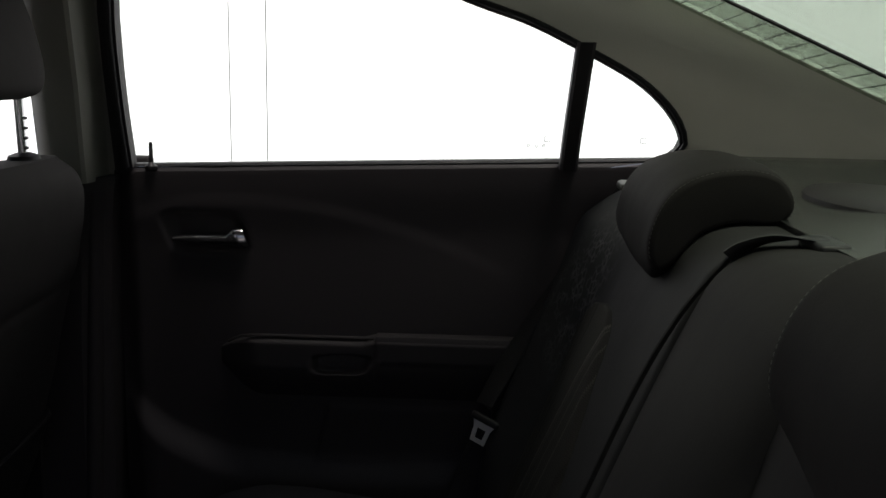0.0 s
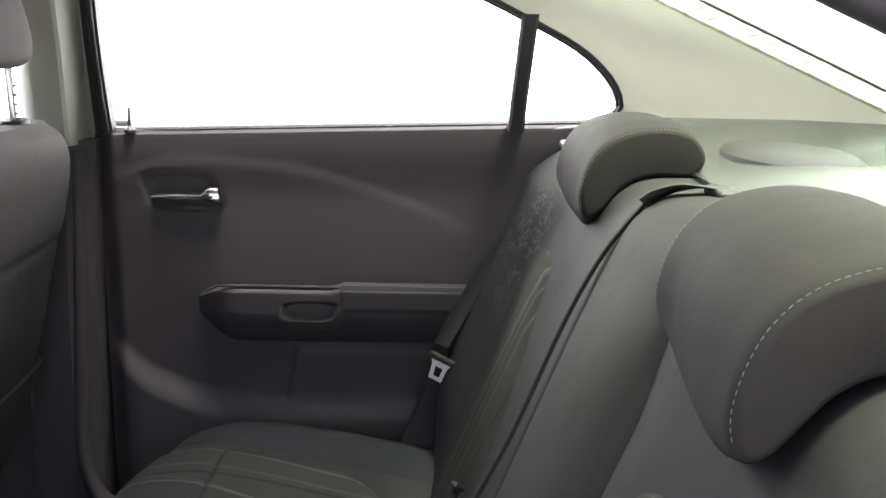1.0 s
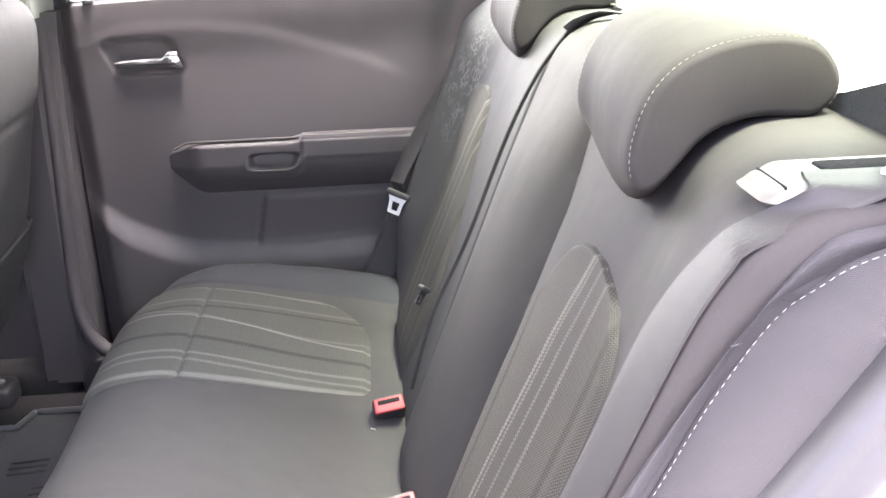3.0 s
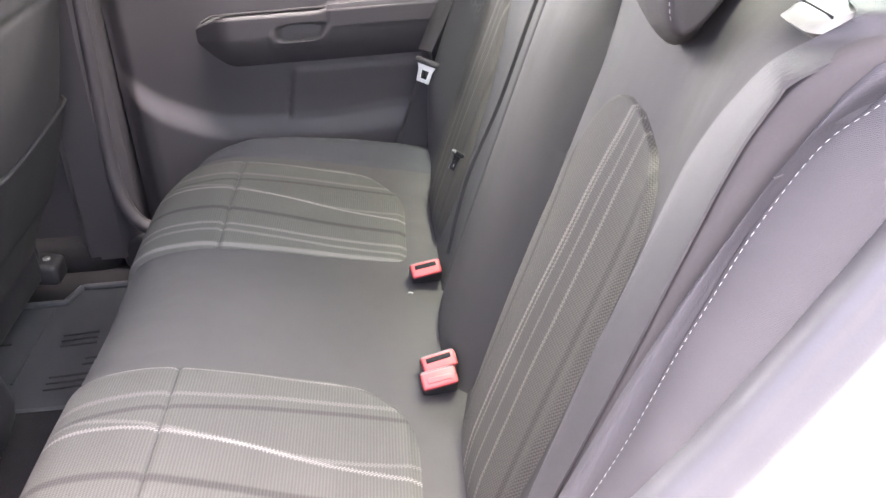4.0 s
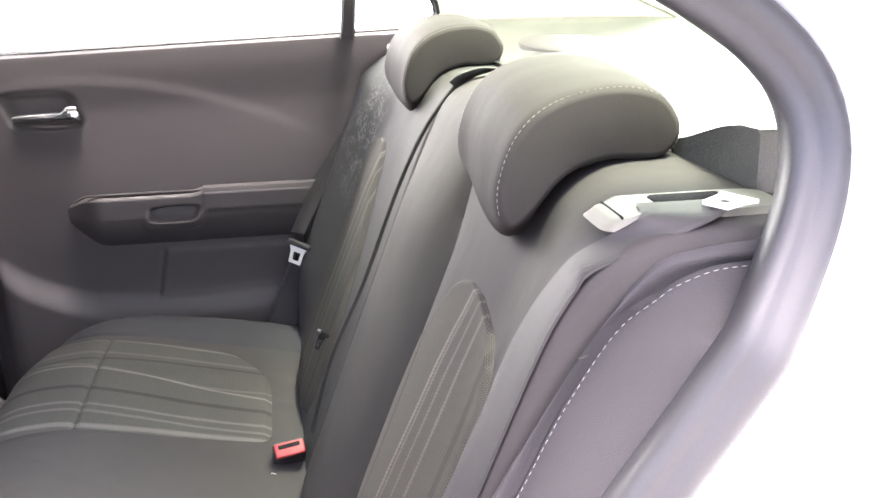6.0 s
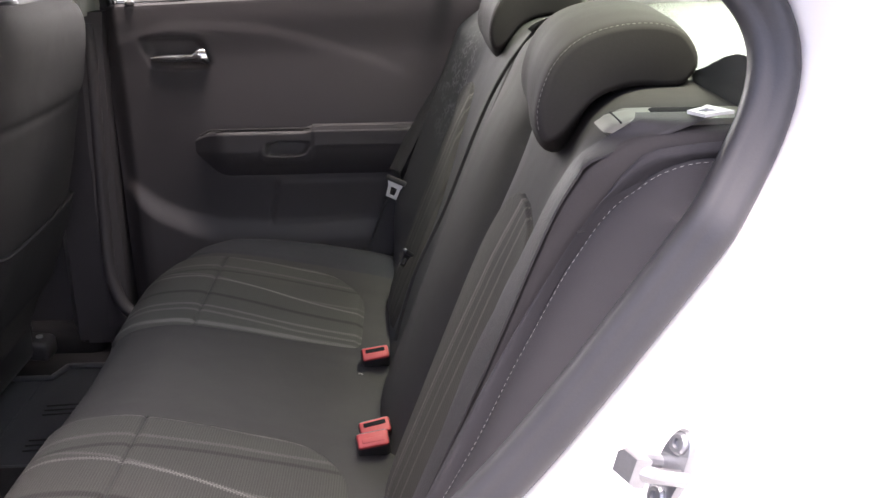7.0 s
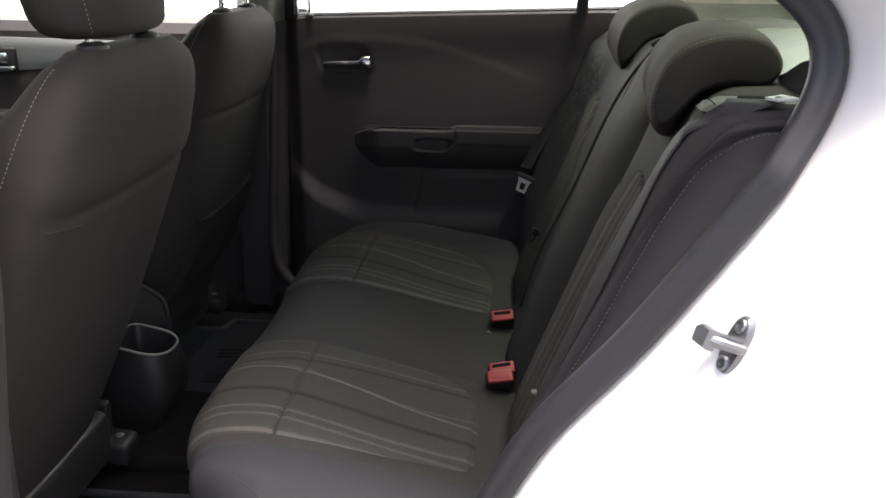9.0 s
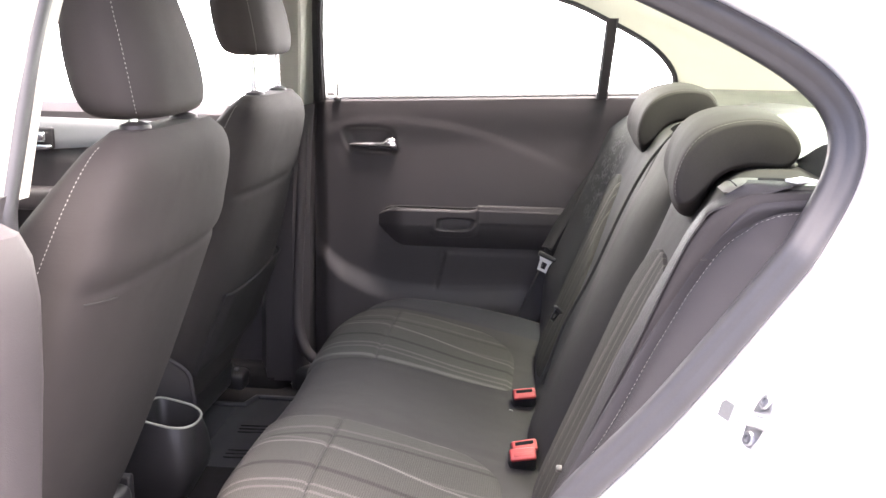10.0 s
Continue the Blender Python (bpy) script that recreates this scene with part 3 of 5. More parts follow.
LEDGE = [(-0.64, 0.66), (-0.617, 0.635), (-0.599, 0.612), (-0.57, 0.582), (-0.533, 0.552), (-0.47, 0.522), (-0.41, 0.505), (-0.30, 0.498), (-0.194, 0.498), (-0.10, 0.506), (0.30, 0.52)]


def door_y(x, z):
    zb, zc, zl = belt_z(x), along(CREASE, x), along(LEDGE, x)
    y = 0.690
    y -= 0.0022 * smooth(zc + 0.014, zc - 0.014, z) * (1 - smooth(0.03, 0.20, zc - z)) * (1 - smooth(-0.08, 0.10, x))
    y -= 0.006 * smooth(zb - 0.13, zb - 0.03, z)
    y += 0.03 * smooth(zb - 0.012, zb + 0.004, z) ** 2
    y -= 0.018 * smooth(zl + 0.018, zl - 0.040, z) * smooth(-0.64, -0.55, x)
    y += 0.02 * smooth(-0.575, -0.615, x)
    y -= 0.008 * smooth(0.90, 0.70, z) * smooth(0.52, 0.64, z) * smooth(-0.56, -0.36, x)
    # handle well
    u, w = (x + 0.463 + 0.35 * (z - 0.884)) / 0.070, (z - 0.884) / 0.036
    y += 0.016 * smooth(1.03, 0.68, (abs(u) ** 5 + abs(w) ** 5) ** 0.2)
    # joint of the lower cover
    low = smooth(0.608, 0.594, z) * smooth(zl - 0.002, zl + 0.012, z)
    y += low * (0.0032 * smooth(0.0065, 0.0010, abs(x + 0.283 - 0.22 * (z - 0.55))) - 0.002 * smooth(-0.285, -0.275, x - 0.22 * (z - 0.55)))
    return y


def door_p(u, v):
    x = -0.615 + 0.93 * u
    z = 0.27 + (belt_z(x) - 0.27) * v
    return (x, door_y(x, z), z)


panel = part("trim_panel", slab(190, 170, door_p, lambda u, v: (-0.615 + 0.93 * u, 0.735, door_p(u, v)[2])), TRIM_SOFT, door, "moulded charcoal door trim panel", sharp=50)


def arm_p(u, v):
    x = -0.472 + 0.592 * u
    end = smooth(-0.365, -0.472, x)
    top = 0.727 - 0.006 * smooth(-0.18, -0.21, x) - 0.030 * end ** 2
    bot = 0.606 + 0.030 * end ** 2
    z = bot + (top - bot) * v
    y = 0.652 + 0.042 * end ** 1.2 - 0.003 * smooth(-0.188, -0.184, x) * smooth(0.60, 0.70, v)
    y += 0.010 * max(0, (v - 0.92) / 0.08) ** 2 + 0.040 * max(0, (0.62 - v) / 0.62) ** 1.6
    a, b = (x + 0.243 - 0.25 * (z - 0.68)) / (0.050 + 0.25 * (z - 0.68)), (z - 0.681) / 0.018
    y += 0.010 * smooth(1.0, 0.72, (abs(a) ** 4 + abs(b) ** 4) ** 0.25)
    r = (abs((x + 0.243 - 0.25 * (z - 0.672)) / 0.058) ** 4 + abs((z - 0.674) / 0.027) ** 4) ** 0.25
    y -= 0.002 * smooth(1.04, 0.94, r) * smooth(0.700, 0.680, z)
    return (x, y, z)


part("armrest", slab(150, 60, arm_p, lambda u, v: (arm_p(u, v)[0], 0.70, arm_p(u, v)[2])), TRIM_SOFT, panel, "charcoal armrest with pull cup", sharp=50)
path = [Vector((-0.425 + 0.235 * i / 20, 0.660, 0.7235 - 0.012 * smooth(-0.40, -0.43, -0.425 + 0.235 * i / 20))) for i in range(21)]
part("armrest_edge", tube(path, 0.0022, 8), SEAT_SMOOTH, panel)
path = [Vector((-0.186 + 0.30 * i / 12, 0.658, 0.7285)) for i in range(13)]
part("armrest_pad", sweep(path, [(-0.02, -0.006), (-0.02, 0.001), (-0.002, 0.003), (0.004, 0.001), (0.007, -0.006), (0.007, -0.014)]), TRIM_SOFT, panel, "soft armrest pad")

# inner handle
lever = [(-0.517, 0.0045, 0.6855), (-0.50, 0.006, 0.682), (-0.46, 0.0065, 0.680), (-0.43, 0.007, 0.679), (-0.424, 0.010, 0.678), (-0.416, 0.0125, 0.677), (-0.405, 0.013, 0.677), (-0.398, 0.012, 0.679)]
rings = []
for i, (x, h, y) in enumerate(lever):
    sl = 0.872 + 0.004 * i / 7 + (0.002 if i > 3 else 0)
    rings.append([Vector((x + (0.35 * dz if i > 4 else 0) * -1, y + dy, sl + dz)) for h in (1.22 * h,) for dy, dz in ((0.010, -h), (0.002, -h), (-0.003, -h * 0.6), (-0.004, 0), (-0.003, h * 0.6), (0.002, h), (0.010, h))])
handle = part("door_handle", loft(rings), CHROME, door, "polished chrome inner door handle", sharp=50)
part("handle_well", rbox((-0.463, 0.724, 0.884), (0.14, 0.008, 0.08), 0.003, 1, 1), TRIM, door)

# lock pin, belt weather strip, window frame, panes
pin = [(0.010, -0.004), (0.010, 0.001), (0.006, 0.004), (0.0035, 0.007), (0.0032, 0.036), (0.002, 0.039)]
part("lock_pin", loft([[Vector((-0.548 + r * math.cos(q * 0.5236), 0.686 + r * math.sin(q * 0.5236), 0.988 + h)) for q in range(12)] for r, h in pin]), BLACK, door, "black lock pin")
path = [Vector((-0.58 + 0.86 * i / 30, 0.700, belt_z(-0.58 + 0.86 * i / 30) - 0.001)) for i in range(31)]
part("weather_strip", sweep(path, circle(0.008, 8, 0.7)), RUBBER, door)
w_path = [Vector((p.x, side_y(p.z) + 0.008, p.z)) for p in curve([(x, 0, z) for x, z in WIN], 70)]
part("window_frame", sweep(w_path, [(-0.007, -0.008), (0.006, -0.008), (0.006, 0.012), (-0.007, 0.012)], (0, 1, 0)), TRIM, door, "charcoal window frame")
part("window_bead", sweep([p + Vector((0, -0.014, 0)) for p in w_path], circle(0.0042, 8), (0, 1, 0)), RUBBER, door)
post = [[Vector((x + dx, side_y(z) + dy, z)) for dx, dy in ((-0.0135, -0.012), (-0.009, -0.018), (0.009, -0.018), (0.0135, -0.012), (0.0135, 0.015), (-0.0135, 0.015))] for x, z in ((0.1075, 1.000), (0.110, 1.06), (0.1135, 1.12), (0.1175, 1.19))]
part("quarter_post", loft(post), TRIM, door, "charcoal upright between door glass and quarter glass")


def pane(name, pts):
    bm = bmesh.new()
    f = bm.faces.new([bm.verts.new((x, side_y(z) + 0.010, z)) for x, z in pts])
    bmesh.ops.triangulate(bm, faces=[f])
    bmesh.ops.solidify(bm, geom=bm.faces[:], thickness=0.004)
    ob = part(name, bm, CLEAR, door, sharp=10)
    ob.visible_shadow = False


rim = [(p.x, p.z) for p in w_path]
for x, z, d in ((0.073, 1.048, 0.0042), (0.218, 1.048, 0.0040), (0.045, 1.037, 0.0016), (0.057, 1.036, 0.0016), (0.068, 1.037, 0.0016)):
    y = side_y(z) + 0.004
    loop = [Vector((x + a * d, y, z + b * d)) for a, b in ((-1, -1), (1, -1), (1, 1), (-1, 1))]
    part("etched_mark", tube(loop, 0.0006, 4, (0, 1, 0), True), BLACK, door, "small etched mark in the glass")
pane("window_pane", [(x, z) for x, z in rim if x < 0.108] + [(0.108, 0.995)])
pane("quarter_pane", [(0.108, 1.185)] + [(x, z) for x, z in rim if x > 0.112] + [(0.108, 0.995)])
strip = [[Vector((x + dx, side_y(z) + dy, z)) for dx, dy in ((-0.034, 0.032), (-0.032, 0.020), (-0.022, 0.012), (-0.012, 0.008), (-0.006, 0.010), (-0.006, 0.032))] for x, z in ((-0.584, 0.975), (-0.5785, 1.06), (-0.573, 1.14), (-0.563, 1.22), (-0.550, 1.27), (-0.535, 1.31))]
part("pillar_seal", loft(strip), RUBBER, body, "dark rubber seal along the centre pillar")
# seal of the far doorway at the foot of the centre pillar
path = curve([(-0.635, 0.672, 0.95), (-0.645, 0.668, 0.70), (-0.655, 0.662, 0.48), (-0.650, 0.655, 0.38), (-0.62, 0.65, 0.315), (-0.55, 0.65, 0.285), (-0.40, 0.65, 0.275)], 40)
part("door_seal", sweep(path, circle(0.015, 12), (0, 1, 0)), TRIM, body, "charcoal rubber door seal")
# added filler box that stops the bright sliver between pillar and door
part("gap_filler", rbox((-0.63, 0.742, 0.60), (0.13, 0.02, 0.80), 0.006, 2, 1), TRIM, body)

# ---- far front door, seen past the front seats ----
fdoor = thing("front_door", (-1.1, 0.72, 0.26), "closed front door with light grey trim and chrome handle", "car door")
part("trim_panel", slab(40, 30, lambda u, v: (-1.75 + 1.10 * u, 0.70 - 0.012 * smooth(0.30, 0.34, v) * (1 - smooth(0.80, 0.84, v)) + 0.03 * smooth(0.96, 1.0, v), 0.26 + 0.70 * v),
                        lambda u, v: (-1.75 + 1.10 * u, 0.735, 0.26 + 0.70 * v)), TRIM, fdoor)
part("door_insert", slab(30, 10, lambda u, v: (-1.62 + 0.86 * u, 0.684 + 0.006 * (2 * v - 1) ** 4, 0.925 - 0.012 * u - (0.105 - 0.085 * u ** 1.3) * (1 - v)),
                         lambda u, v: (-1.62 + 0.86 * u, 0.702, 0.925 - 0.012 * u - (0.105 - 0.085 * u ** 1.3) * (1 - v))), INSERT, fdoor, "pale grey door insert tapering to the rear")
part("armrest", rbox((-1.25, 0.67, 0.71), (0.60, 0.07, 0.06), 0.02, 4, 2), TRIM, fdoor)
well = part("handle_well", rbox((-1.345, 0.681, 0.868), (0.085, 0.014, 0.058), 0.012, 3, 2), BLACK, fdoor, "dark recess behind the handle")
part("door_handle", rbox((-1.350, 0.668, 0.872), (0.062, 0.016, 0.026), 0.007, 3, 2), CHROME, well, "chrome handle")
part("handle_rim", rbox((-1.345, 0.672, 0.846), (0.080, 0.012, 0.012), 0.005, 3, 2), CHROME, well)
part("window_frame", tube(curve([(-0.70, 0.575, 1.24), (-0.72, 0.56, 1.29), (-0.9, 0.565, 1.285), (-1.2, 0.575, 1.25), (-1.5, 0.62, 1.12), (-1.75, 0.66, 0.97)], 30), 0.012, 8, (0, 1, 0)), BLACK, fdoor)
# the near rear door stands open; only its hinge end shows
odoor = thing("rear_door", (-0.62, -0.80, 0.30), "rear door standing open, its charcoal trim towards the doorway", "car door")
ZS = [(0.34, -0.575), (0.45, -0.565), (0.60, -0.552), (0.70, -0.542), (0.80, -0.532), (0.88, -0.528), (0.925, -0.533), (0.948, -0.545), (0.962, -0.575)]
part("trim_panel", loft([[Vector((x + dx - 0.35 * (-0.785 - y), y, z)) for dx, y in ((-0.04, -0.765), (-0.012, -0.768), (0.0, -0.785), (0.004, -0.83), (0.004, -1.2), (0.0, -1.66), (-0.05, -1.66), (-0.05, -0.785))] for z, x in ZS]), TRIM, odoor)
part("skin", rbox((-0.815, -1.24, 0.62), (0.03, 0.90, 0.66), 0.012, 2, 1, lambda p: (p[0] + 0.35 * p[1], p[1], p[2])), PAINT, odoor)
part("near_trim", rbox((-1.35, -0.70, 0.60), (1.20, 0.05, 0.72), 0.02, 2, 1), TRIM, body)

# ---- rear bench ----
bench = thing("rear_bench", (-0.2, 0, 0.35), "dark grey cloth rear bench with pale-striped seat panels", "car seat")
C_PROF = [(-0.445, 0.215), (-0.474, 0.30), (-0.495, 0.38), (-0.502, 0.430), (-0.490, 0.468), (-0.455, 0.491), (-0.40, 0.499), (-0.355, 0.496), (-0.28, 0.480), (-0.20, 0.459), (-0.12, 0.440), (-0.05, 0.424), (0.05, 0.40)]
C_LINE = [Vector((p.x, p.z, 0)) for p in curve([(x, 0, z) for x, z in C_PROF], 121)]
C_RUN = [0.0]
for a, b in zip(C_LINE, C_LINE[1:]):
    C_RUN.append(C_RUN[-1] + (b - a).length)
C_LEN = C_RUN[-1]


def prof(line, run, s):
    x = float(np.interp(s, run, [p.x for p in line]))
    z = float(np.interp(s, run, [p.y for p in line]))
    return x, z


def run_of_x(x):
    """Length along the cushion's upper profile at which it reaches x."""
    i = max(range(len(C_LINE)), key=lambda k: -abs(C_LINE[k].x - x) - (10 if C_LINE[k].y < 0.41 and x < -0.1 else 0))
    return C_RUN[i]


SIDE_RISE = [(-0.50, 0.0), (-0.42, 0.002), (-0.36, 0.007), (-0.285, 0.021), (-0.18, 0.035), (-0.08, 0.039), (0.0, 0.036)]


def cushion(s, y, lift=0.0):
    x, z = prof(C_LINE, C_RUN, s)
    x2, z2 = prof(C_LINE, C_RUN, min(C_LEN, s + 0.004))
    x1, z1 = prof(C_LINE, C_RUN, max(0, s - 0.004))
    t = Vector((x2 - x1, 0, z2 - z1)).normalized()
    n = Vector((-t.z, 0, t.x))
    a = abs(y)
    # crown of the outer seats, flatter middle seat, rolled sides
    puff = 0.006 * math.exp(-((a - 0.32) / 0.16) ** 2) * smooth(0.20, 0.30, s) - 0.004 * math.exp(-(y / 0.11) ** 2)
    puff -= 0.003 * math.exp(-((a - 0.145) / 0.008) ** 2) * smooth(0.12, 0.20, s)
    puff += along(SIDE_RISE, x) * smooth(0.42, 0.60, a) * smooth(0.20, 0.36, s)
    e = max(0.0, (a - 0.565) / 0.075)
    roll = 0.085 * (1 - math.sqrt(max(0.0, 1 - min(1.0, e) ** 2)))
    p = Vector((x, y, z)) + n * (puff + lift)
    p.z -= roll * (0.25 + 0.75 * smooth(0.1, 0.28, s))
    p.x += 0.100 * smooth(0.36, 0.60, a) ** 1.1 * smooth(0.42, 0.0, s - 0.05)
    p.x += 0.09 * smooth(0.54, 0.638, a) * smooth(0.55, 0.22, s)
    return p


def cross_y(v):
    """Finer steps towards the rolled sides."""
    t = 2 * v - 1
    return 0.638 * math.copysign(1 - (1 - abs(t)) ** 1.35, t)


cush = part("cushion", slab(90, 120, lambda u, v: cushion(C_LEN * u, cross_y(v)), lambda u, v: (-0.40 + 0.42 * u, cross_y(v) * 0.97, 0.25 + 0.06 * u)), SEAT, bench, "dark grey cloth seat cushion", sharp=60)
S_F, S_R, S_X = run_of_x(-0.503) + 0.008, run_of_x(-0.075), run_of_x(-0.355)


def panel_y(w, v, s):
    """Both panels are cut alike: a wide curve at the back corner towards the far door, a tight one at the other."""
    q = max(0.0, (s - (S_R - 0.115)) / 0.115)
    wide = 1 - math.sqrt(max(0.0, 1 - min(1.0, q) ** 2.2))
    q = max(0.0, (s - (S_R - 0.022)) / 0.022)
    tight = 1 - math.sqrt(max(0.0, 1 - min(1.0, q) ** 2))
    t = (s - S_F) / (S_R - S_F)
    if w < 0:
        hi, lo = -0.150 - 0.006 * math.sin(3 * (s - S_F)) - 0.125 * wide, -0.482 + 0.040 * t ** 2 + 0.020 * tight
    else:
        hi, lo = 0.480 - 0.135 * wide, 0.150 + 0.022 * t ** 2 + 0.020 * tight
    return hi + (lo - hi) * v


for w in (-1, 1):
    def ins(u, v, w=w):
        s = S_F + (S_R - S_F) * u
        edge = min(min(v, 1 - v) * 0.33, (S_R - s), (s - S_F) + 0.02)
        lift = 0.0006 + 0.0045 * smooth(0.0, 0.014, edge) - 0.0040 * math.exp(-((s - S_X) / 0.0034) ** 2)
        return cushion(s, panel_y(w, v, s), lift)

    def threads(u, v, w=w):
        s = S_F + (S_R - S_F) * u
        return (u * (S_R - S_F), ((-0.150 if w < 0 else 0.482) - panel_y(w, v, s)) / 0.332)

    part("seat_panel", slab(110, 60, ins, lambda u, v, w=w: cushion(S_F + (S_R - S_F) * u, panel_y(w, v, S_F + (S_R - S_F) * u), -0.006), flat=threads), CUSHION_CLOTH, cush, "grey-brown woven panel with pale wavy threads", sharp=60)
    seam = [cushion(S_X, panel_y(w, k / 30, S_X), 0.0016) for k in range(31)]
    part("cross_seam", tube(seam, 0.0007, 6), DARK_THREAD, cush)
# slate side bolsters of the cushion, towards the doors
for w in (-1, 1):
    def bol(u, v, w=w, lift=None):
        s = 0.03 + (C_LEN - 0.05) * u
        inner = 0.500 + 0.02 * smooth(0.10, 0.0, u)
        soft = 0.002 * smooth(0, 0.08, min(v, 1 - v)) * smooth(0, 0.06, min(u, 1 - u)) if lift is None else lift
        return cushion(s, w * (inner + (0.637 - inner) * v), soft)

    part("side_bolster", slab(80, 30, bol, lambda u, v, w=w: bol(u, v, w, -0.006)), BLUE_CLOTH, cush, "slate cloth cushion side", sharp=60)
seam = [cushion(run_of_x(-0.503) - 0.06, y, 0.001) for y in np.linspace(-0.56, 0.56, 60)]
part("front_seam", stitches(seam, (-1, 0, 0.2), 0.005, 0.003, 0.0008), THREAD, cush)

B_PROF = [(-0.045, 0.36), (-0.030, 0.41), (-0.013, 0.455), (0.060, 0.647), (0.137, 0.846), (0.172, 0.930), (0.192, 0.967), (0.222, 0.988), (0.262, 0.993), (0.31, 0.99), (0.33, 0.965)]
B_LINE = [Vector((p.x, p.z, 0)) for p in curve([(x, 0, z) for x, z in B_PROF], 121)]
B_RUN = [0.0]
for a, b in zip(B_LINE, B_LINE[1:]):
    B_RUN.append(B_RUN[-1] + (b - a).length)
B_LEN = B_RUN[-1]


def run_of_z(z):
    return float(np.interp(z, [p.y for p in B_LINE[:90]], B_RUN[:90]))


def backrest(s, y, lift=0.0, y0=-0.70, y1=0.70):
    x, z = prof(B_LINE, B_RUN, s)
    x2, z2 = prof(B_LINE, B_RUN, min(B_LEN, s + 0.004))
    x1, z1 = prof(B_LINE, B_RUN, max(0, s - 0.004))
    t = Vector((x2 - x1, 0, z2 - z1)).normalized()
    n = Vector((-t.z, 0, t.x))
    a = abs(y)
    low = smooth(0.02, 0.14, s) * (1 - smooth(0.44, 0.62, s))
    # side bolsters: a ramp towards the doors that drops off at the outer edge and ends in a flat shoulder
    ramp = min(1.0, max(0.0, (a - 0.472) / 0.107))
    g = ramp ** 1.5 * (1 - 0.12 * smooth(0.575, 0.64, a))
    g += (smooth(0.40, 0.645, a) - g) * smooth(0.42, 0.60, s)
    top = smooth(0.585, 0.67, s)
    puff = 0.044 * g * smooth(0.05, 0.24, s) * (1 - top)
    shove = 0.044 * g * top * (1 - smooth(0.69, 0.80, s)) * (1.0 if y < 0 else 0.35)
    c = (y + 0.025) / 0.115
    # middle seat: a low hump, then a crease from which the near seat's side rises again
    fade = smooth(0.0, 0.1, s) * (1 - 0.6 * smooth(0.5, 0.65, s))
    if y > -0.025:
        puff += 0.018 * max(0.0, 1 - c * c) * fade
    elif y > -0.148:
        puff += (0.042 * math.sqrt(max(0.0, 1 - ((-0.025 - y) / 0.123) ** 2.6)) - 0.024) * fade
    else:
        puff -= 0.024 * max(0.0, 1 - (-0.148 - y) / 0.130) ** 1.8 * fade
    puff += 0.012 * math.exp(-((a - 0.335) / 0.10) ** 2) * low
    edge = outer_y(s)
    for e, r in ((y - max(y0, -edge), 0.009), (min(y1, edge) - y, 0.009)):
        q = max(0.0, 1 - e / r)
        puff -= r * (1 - math.sqrt(max(0.0, 1 - q * q)))
    return Vector((x - shove, y, z)) + n * (puff + lift)


def span(s, v, y0, y1):
    a, b = max(y0, -outer_y(s)), min(y1, outer_y(s))
    return a + (b - a) * v


def back_panel_edges(z, w):
    inner = along([(0.44, 0.230), (0.478, 0.216), (0.53, 0.206), (0.60, 0.206), (0.692, 0.224), (0.76, 0.250), (0.820, 0.280), (0.842, 0.298), (0.854, 0.320), (0.860, 0.345)], z)
    outer = along([(0.44, 0.445), (0.485, 0.458), (0.60, 0.475), (0.725, 0.482), (0.800, 0.488), (0.828, 0.474), (0.846, 0.448), (0.860, 0.385)], z)
    return w * inner, w * outer


EDGE = [(0.36, 0.600), (0.65, 0.615), (0.825, 0.630), (0.95, 0.644), (0.99, 0.650)]


def outer_y(s):
    return along(EDGE, prof(B_LINE, B_RUN, s)[1])


for w, y0, y1, name in ((-1, -1.0, 0.0915, "wide_backrest"), (1, 0.0985, 1.0, "narrow_backrest")):
    nb = 170 if w < 0 else 110
    br = part(name, slab(140, nb, lambda u, v, y0=y0, y1=y1: backrest(B_LEN * u, span(B_LEN * u, v, y0, y1), 0, y0, y1),
                         lambda u, v, y0=y0, y1=y1: (0.10 + 0.24 * u, span(B_LEN * u, v, y0, y1), 0.36 + 0.60 * u)), SEAT_SMOOTH if w < 0 else SCUFFED, bench, "dark grey backrest, folding part of the bench", sharp=60)
    Z0, Z1 = 0.445, 0.860

    def bp(u, v, w=w, y0=y0, y1=y1):
        z = Z0 + (Z1 - Z0) * (1 - (1 - u) ** 1.4)
        a, b = back_panel_edges(z, w)
        edge = min(min(v, 1 - v) * abs(b - a), (1 - u) * 0.42 + 0.002)
        return backrest(run_of_z(z), a + (b - a) * v, 0.0006 + 0.005 * smooth(0, 0.013, edge), y0, y1)

    def bq(u, v, w=w, y0=y0, y1=y1):
        z = Z0 + (Z1 - Z0) * (1 - (1 - u) ** 1.4)
        a, b = back_panel_edges(z, w)
        return backrest(run_of_z(z), a + (b - a) * v, -0.006, y0, y1)

    def back_threads(u, v, w=w):
        a, b = back_panel_edges(Z0 + (Z1 - Z0) * (1 - (1 - u) ** 1.4), w)
        t = (abs(a + (b - a) * v) - 0.206) / 0.270
        return (0.46 * u, t if w < 0 else 1 - t)

    part("back_panel", slab(90, 44, bp, bq, flat=back_threads), BACK_CLOTH, br, "grey-brown woven panel with pale threads", sharp=60)

# padded side pieces between backrest and doorway, white stitching along the crown
ST = [(0.45, -0.075), (0.56, -0.029), (0.666, 0.024), (0.739, 0.062), (0.804, 0.090), (0.84, 0.107), (0.88, 0.126), (0.92, 0.149), (0.940, 0.165), (0.955, 0.181), (0.963, 0.189), (0.971, 0.205), (0.975, 0.222), (0.976, 0.250)]
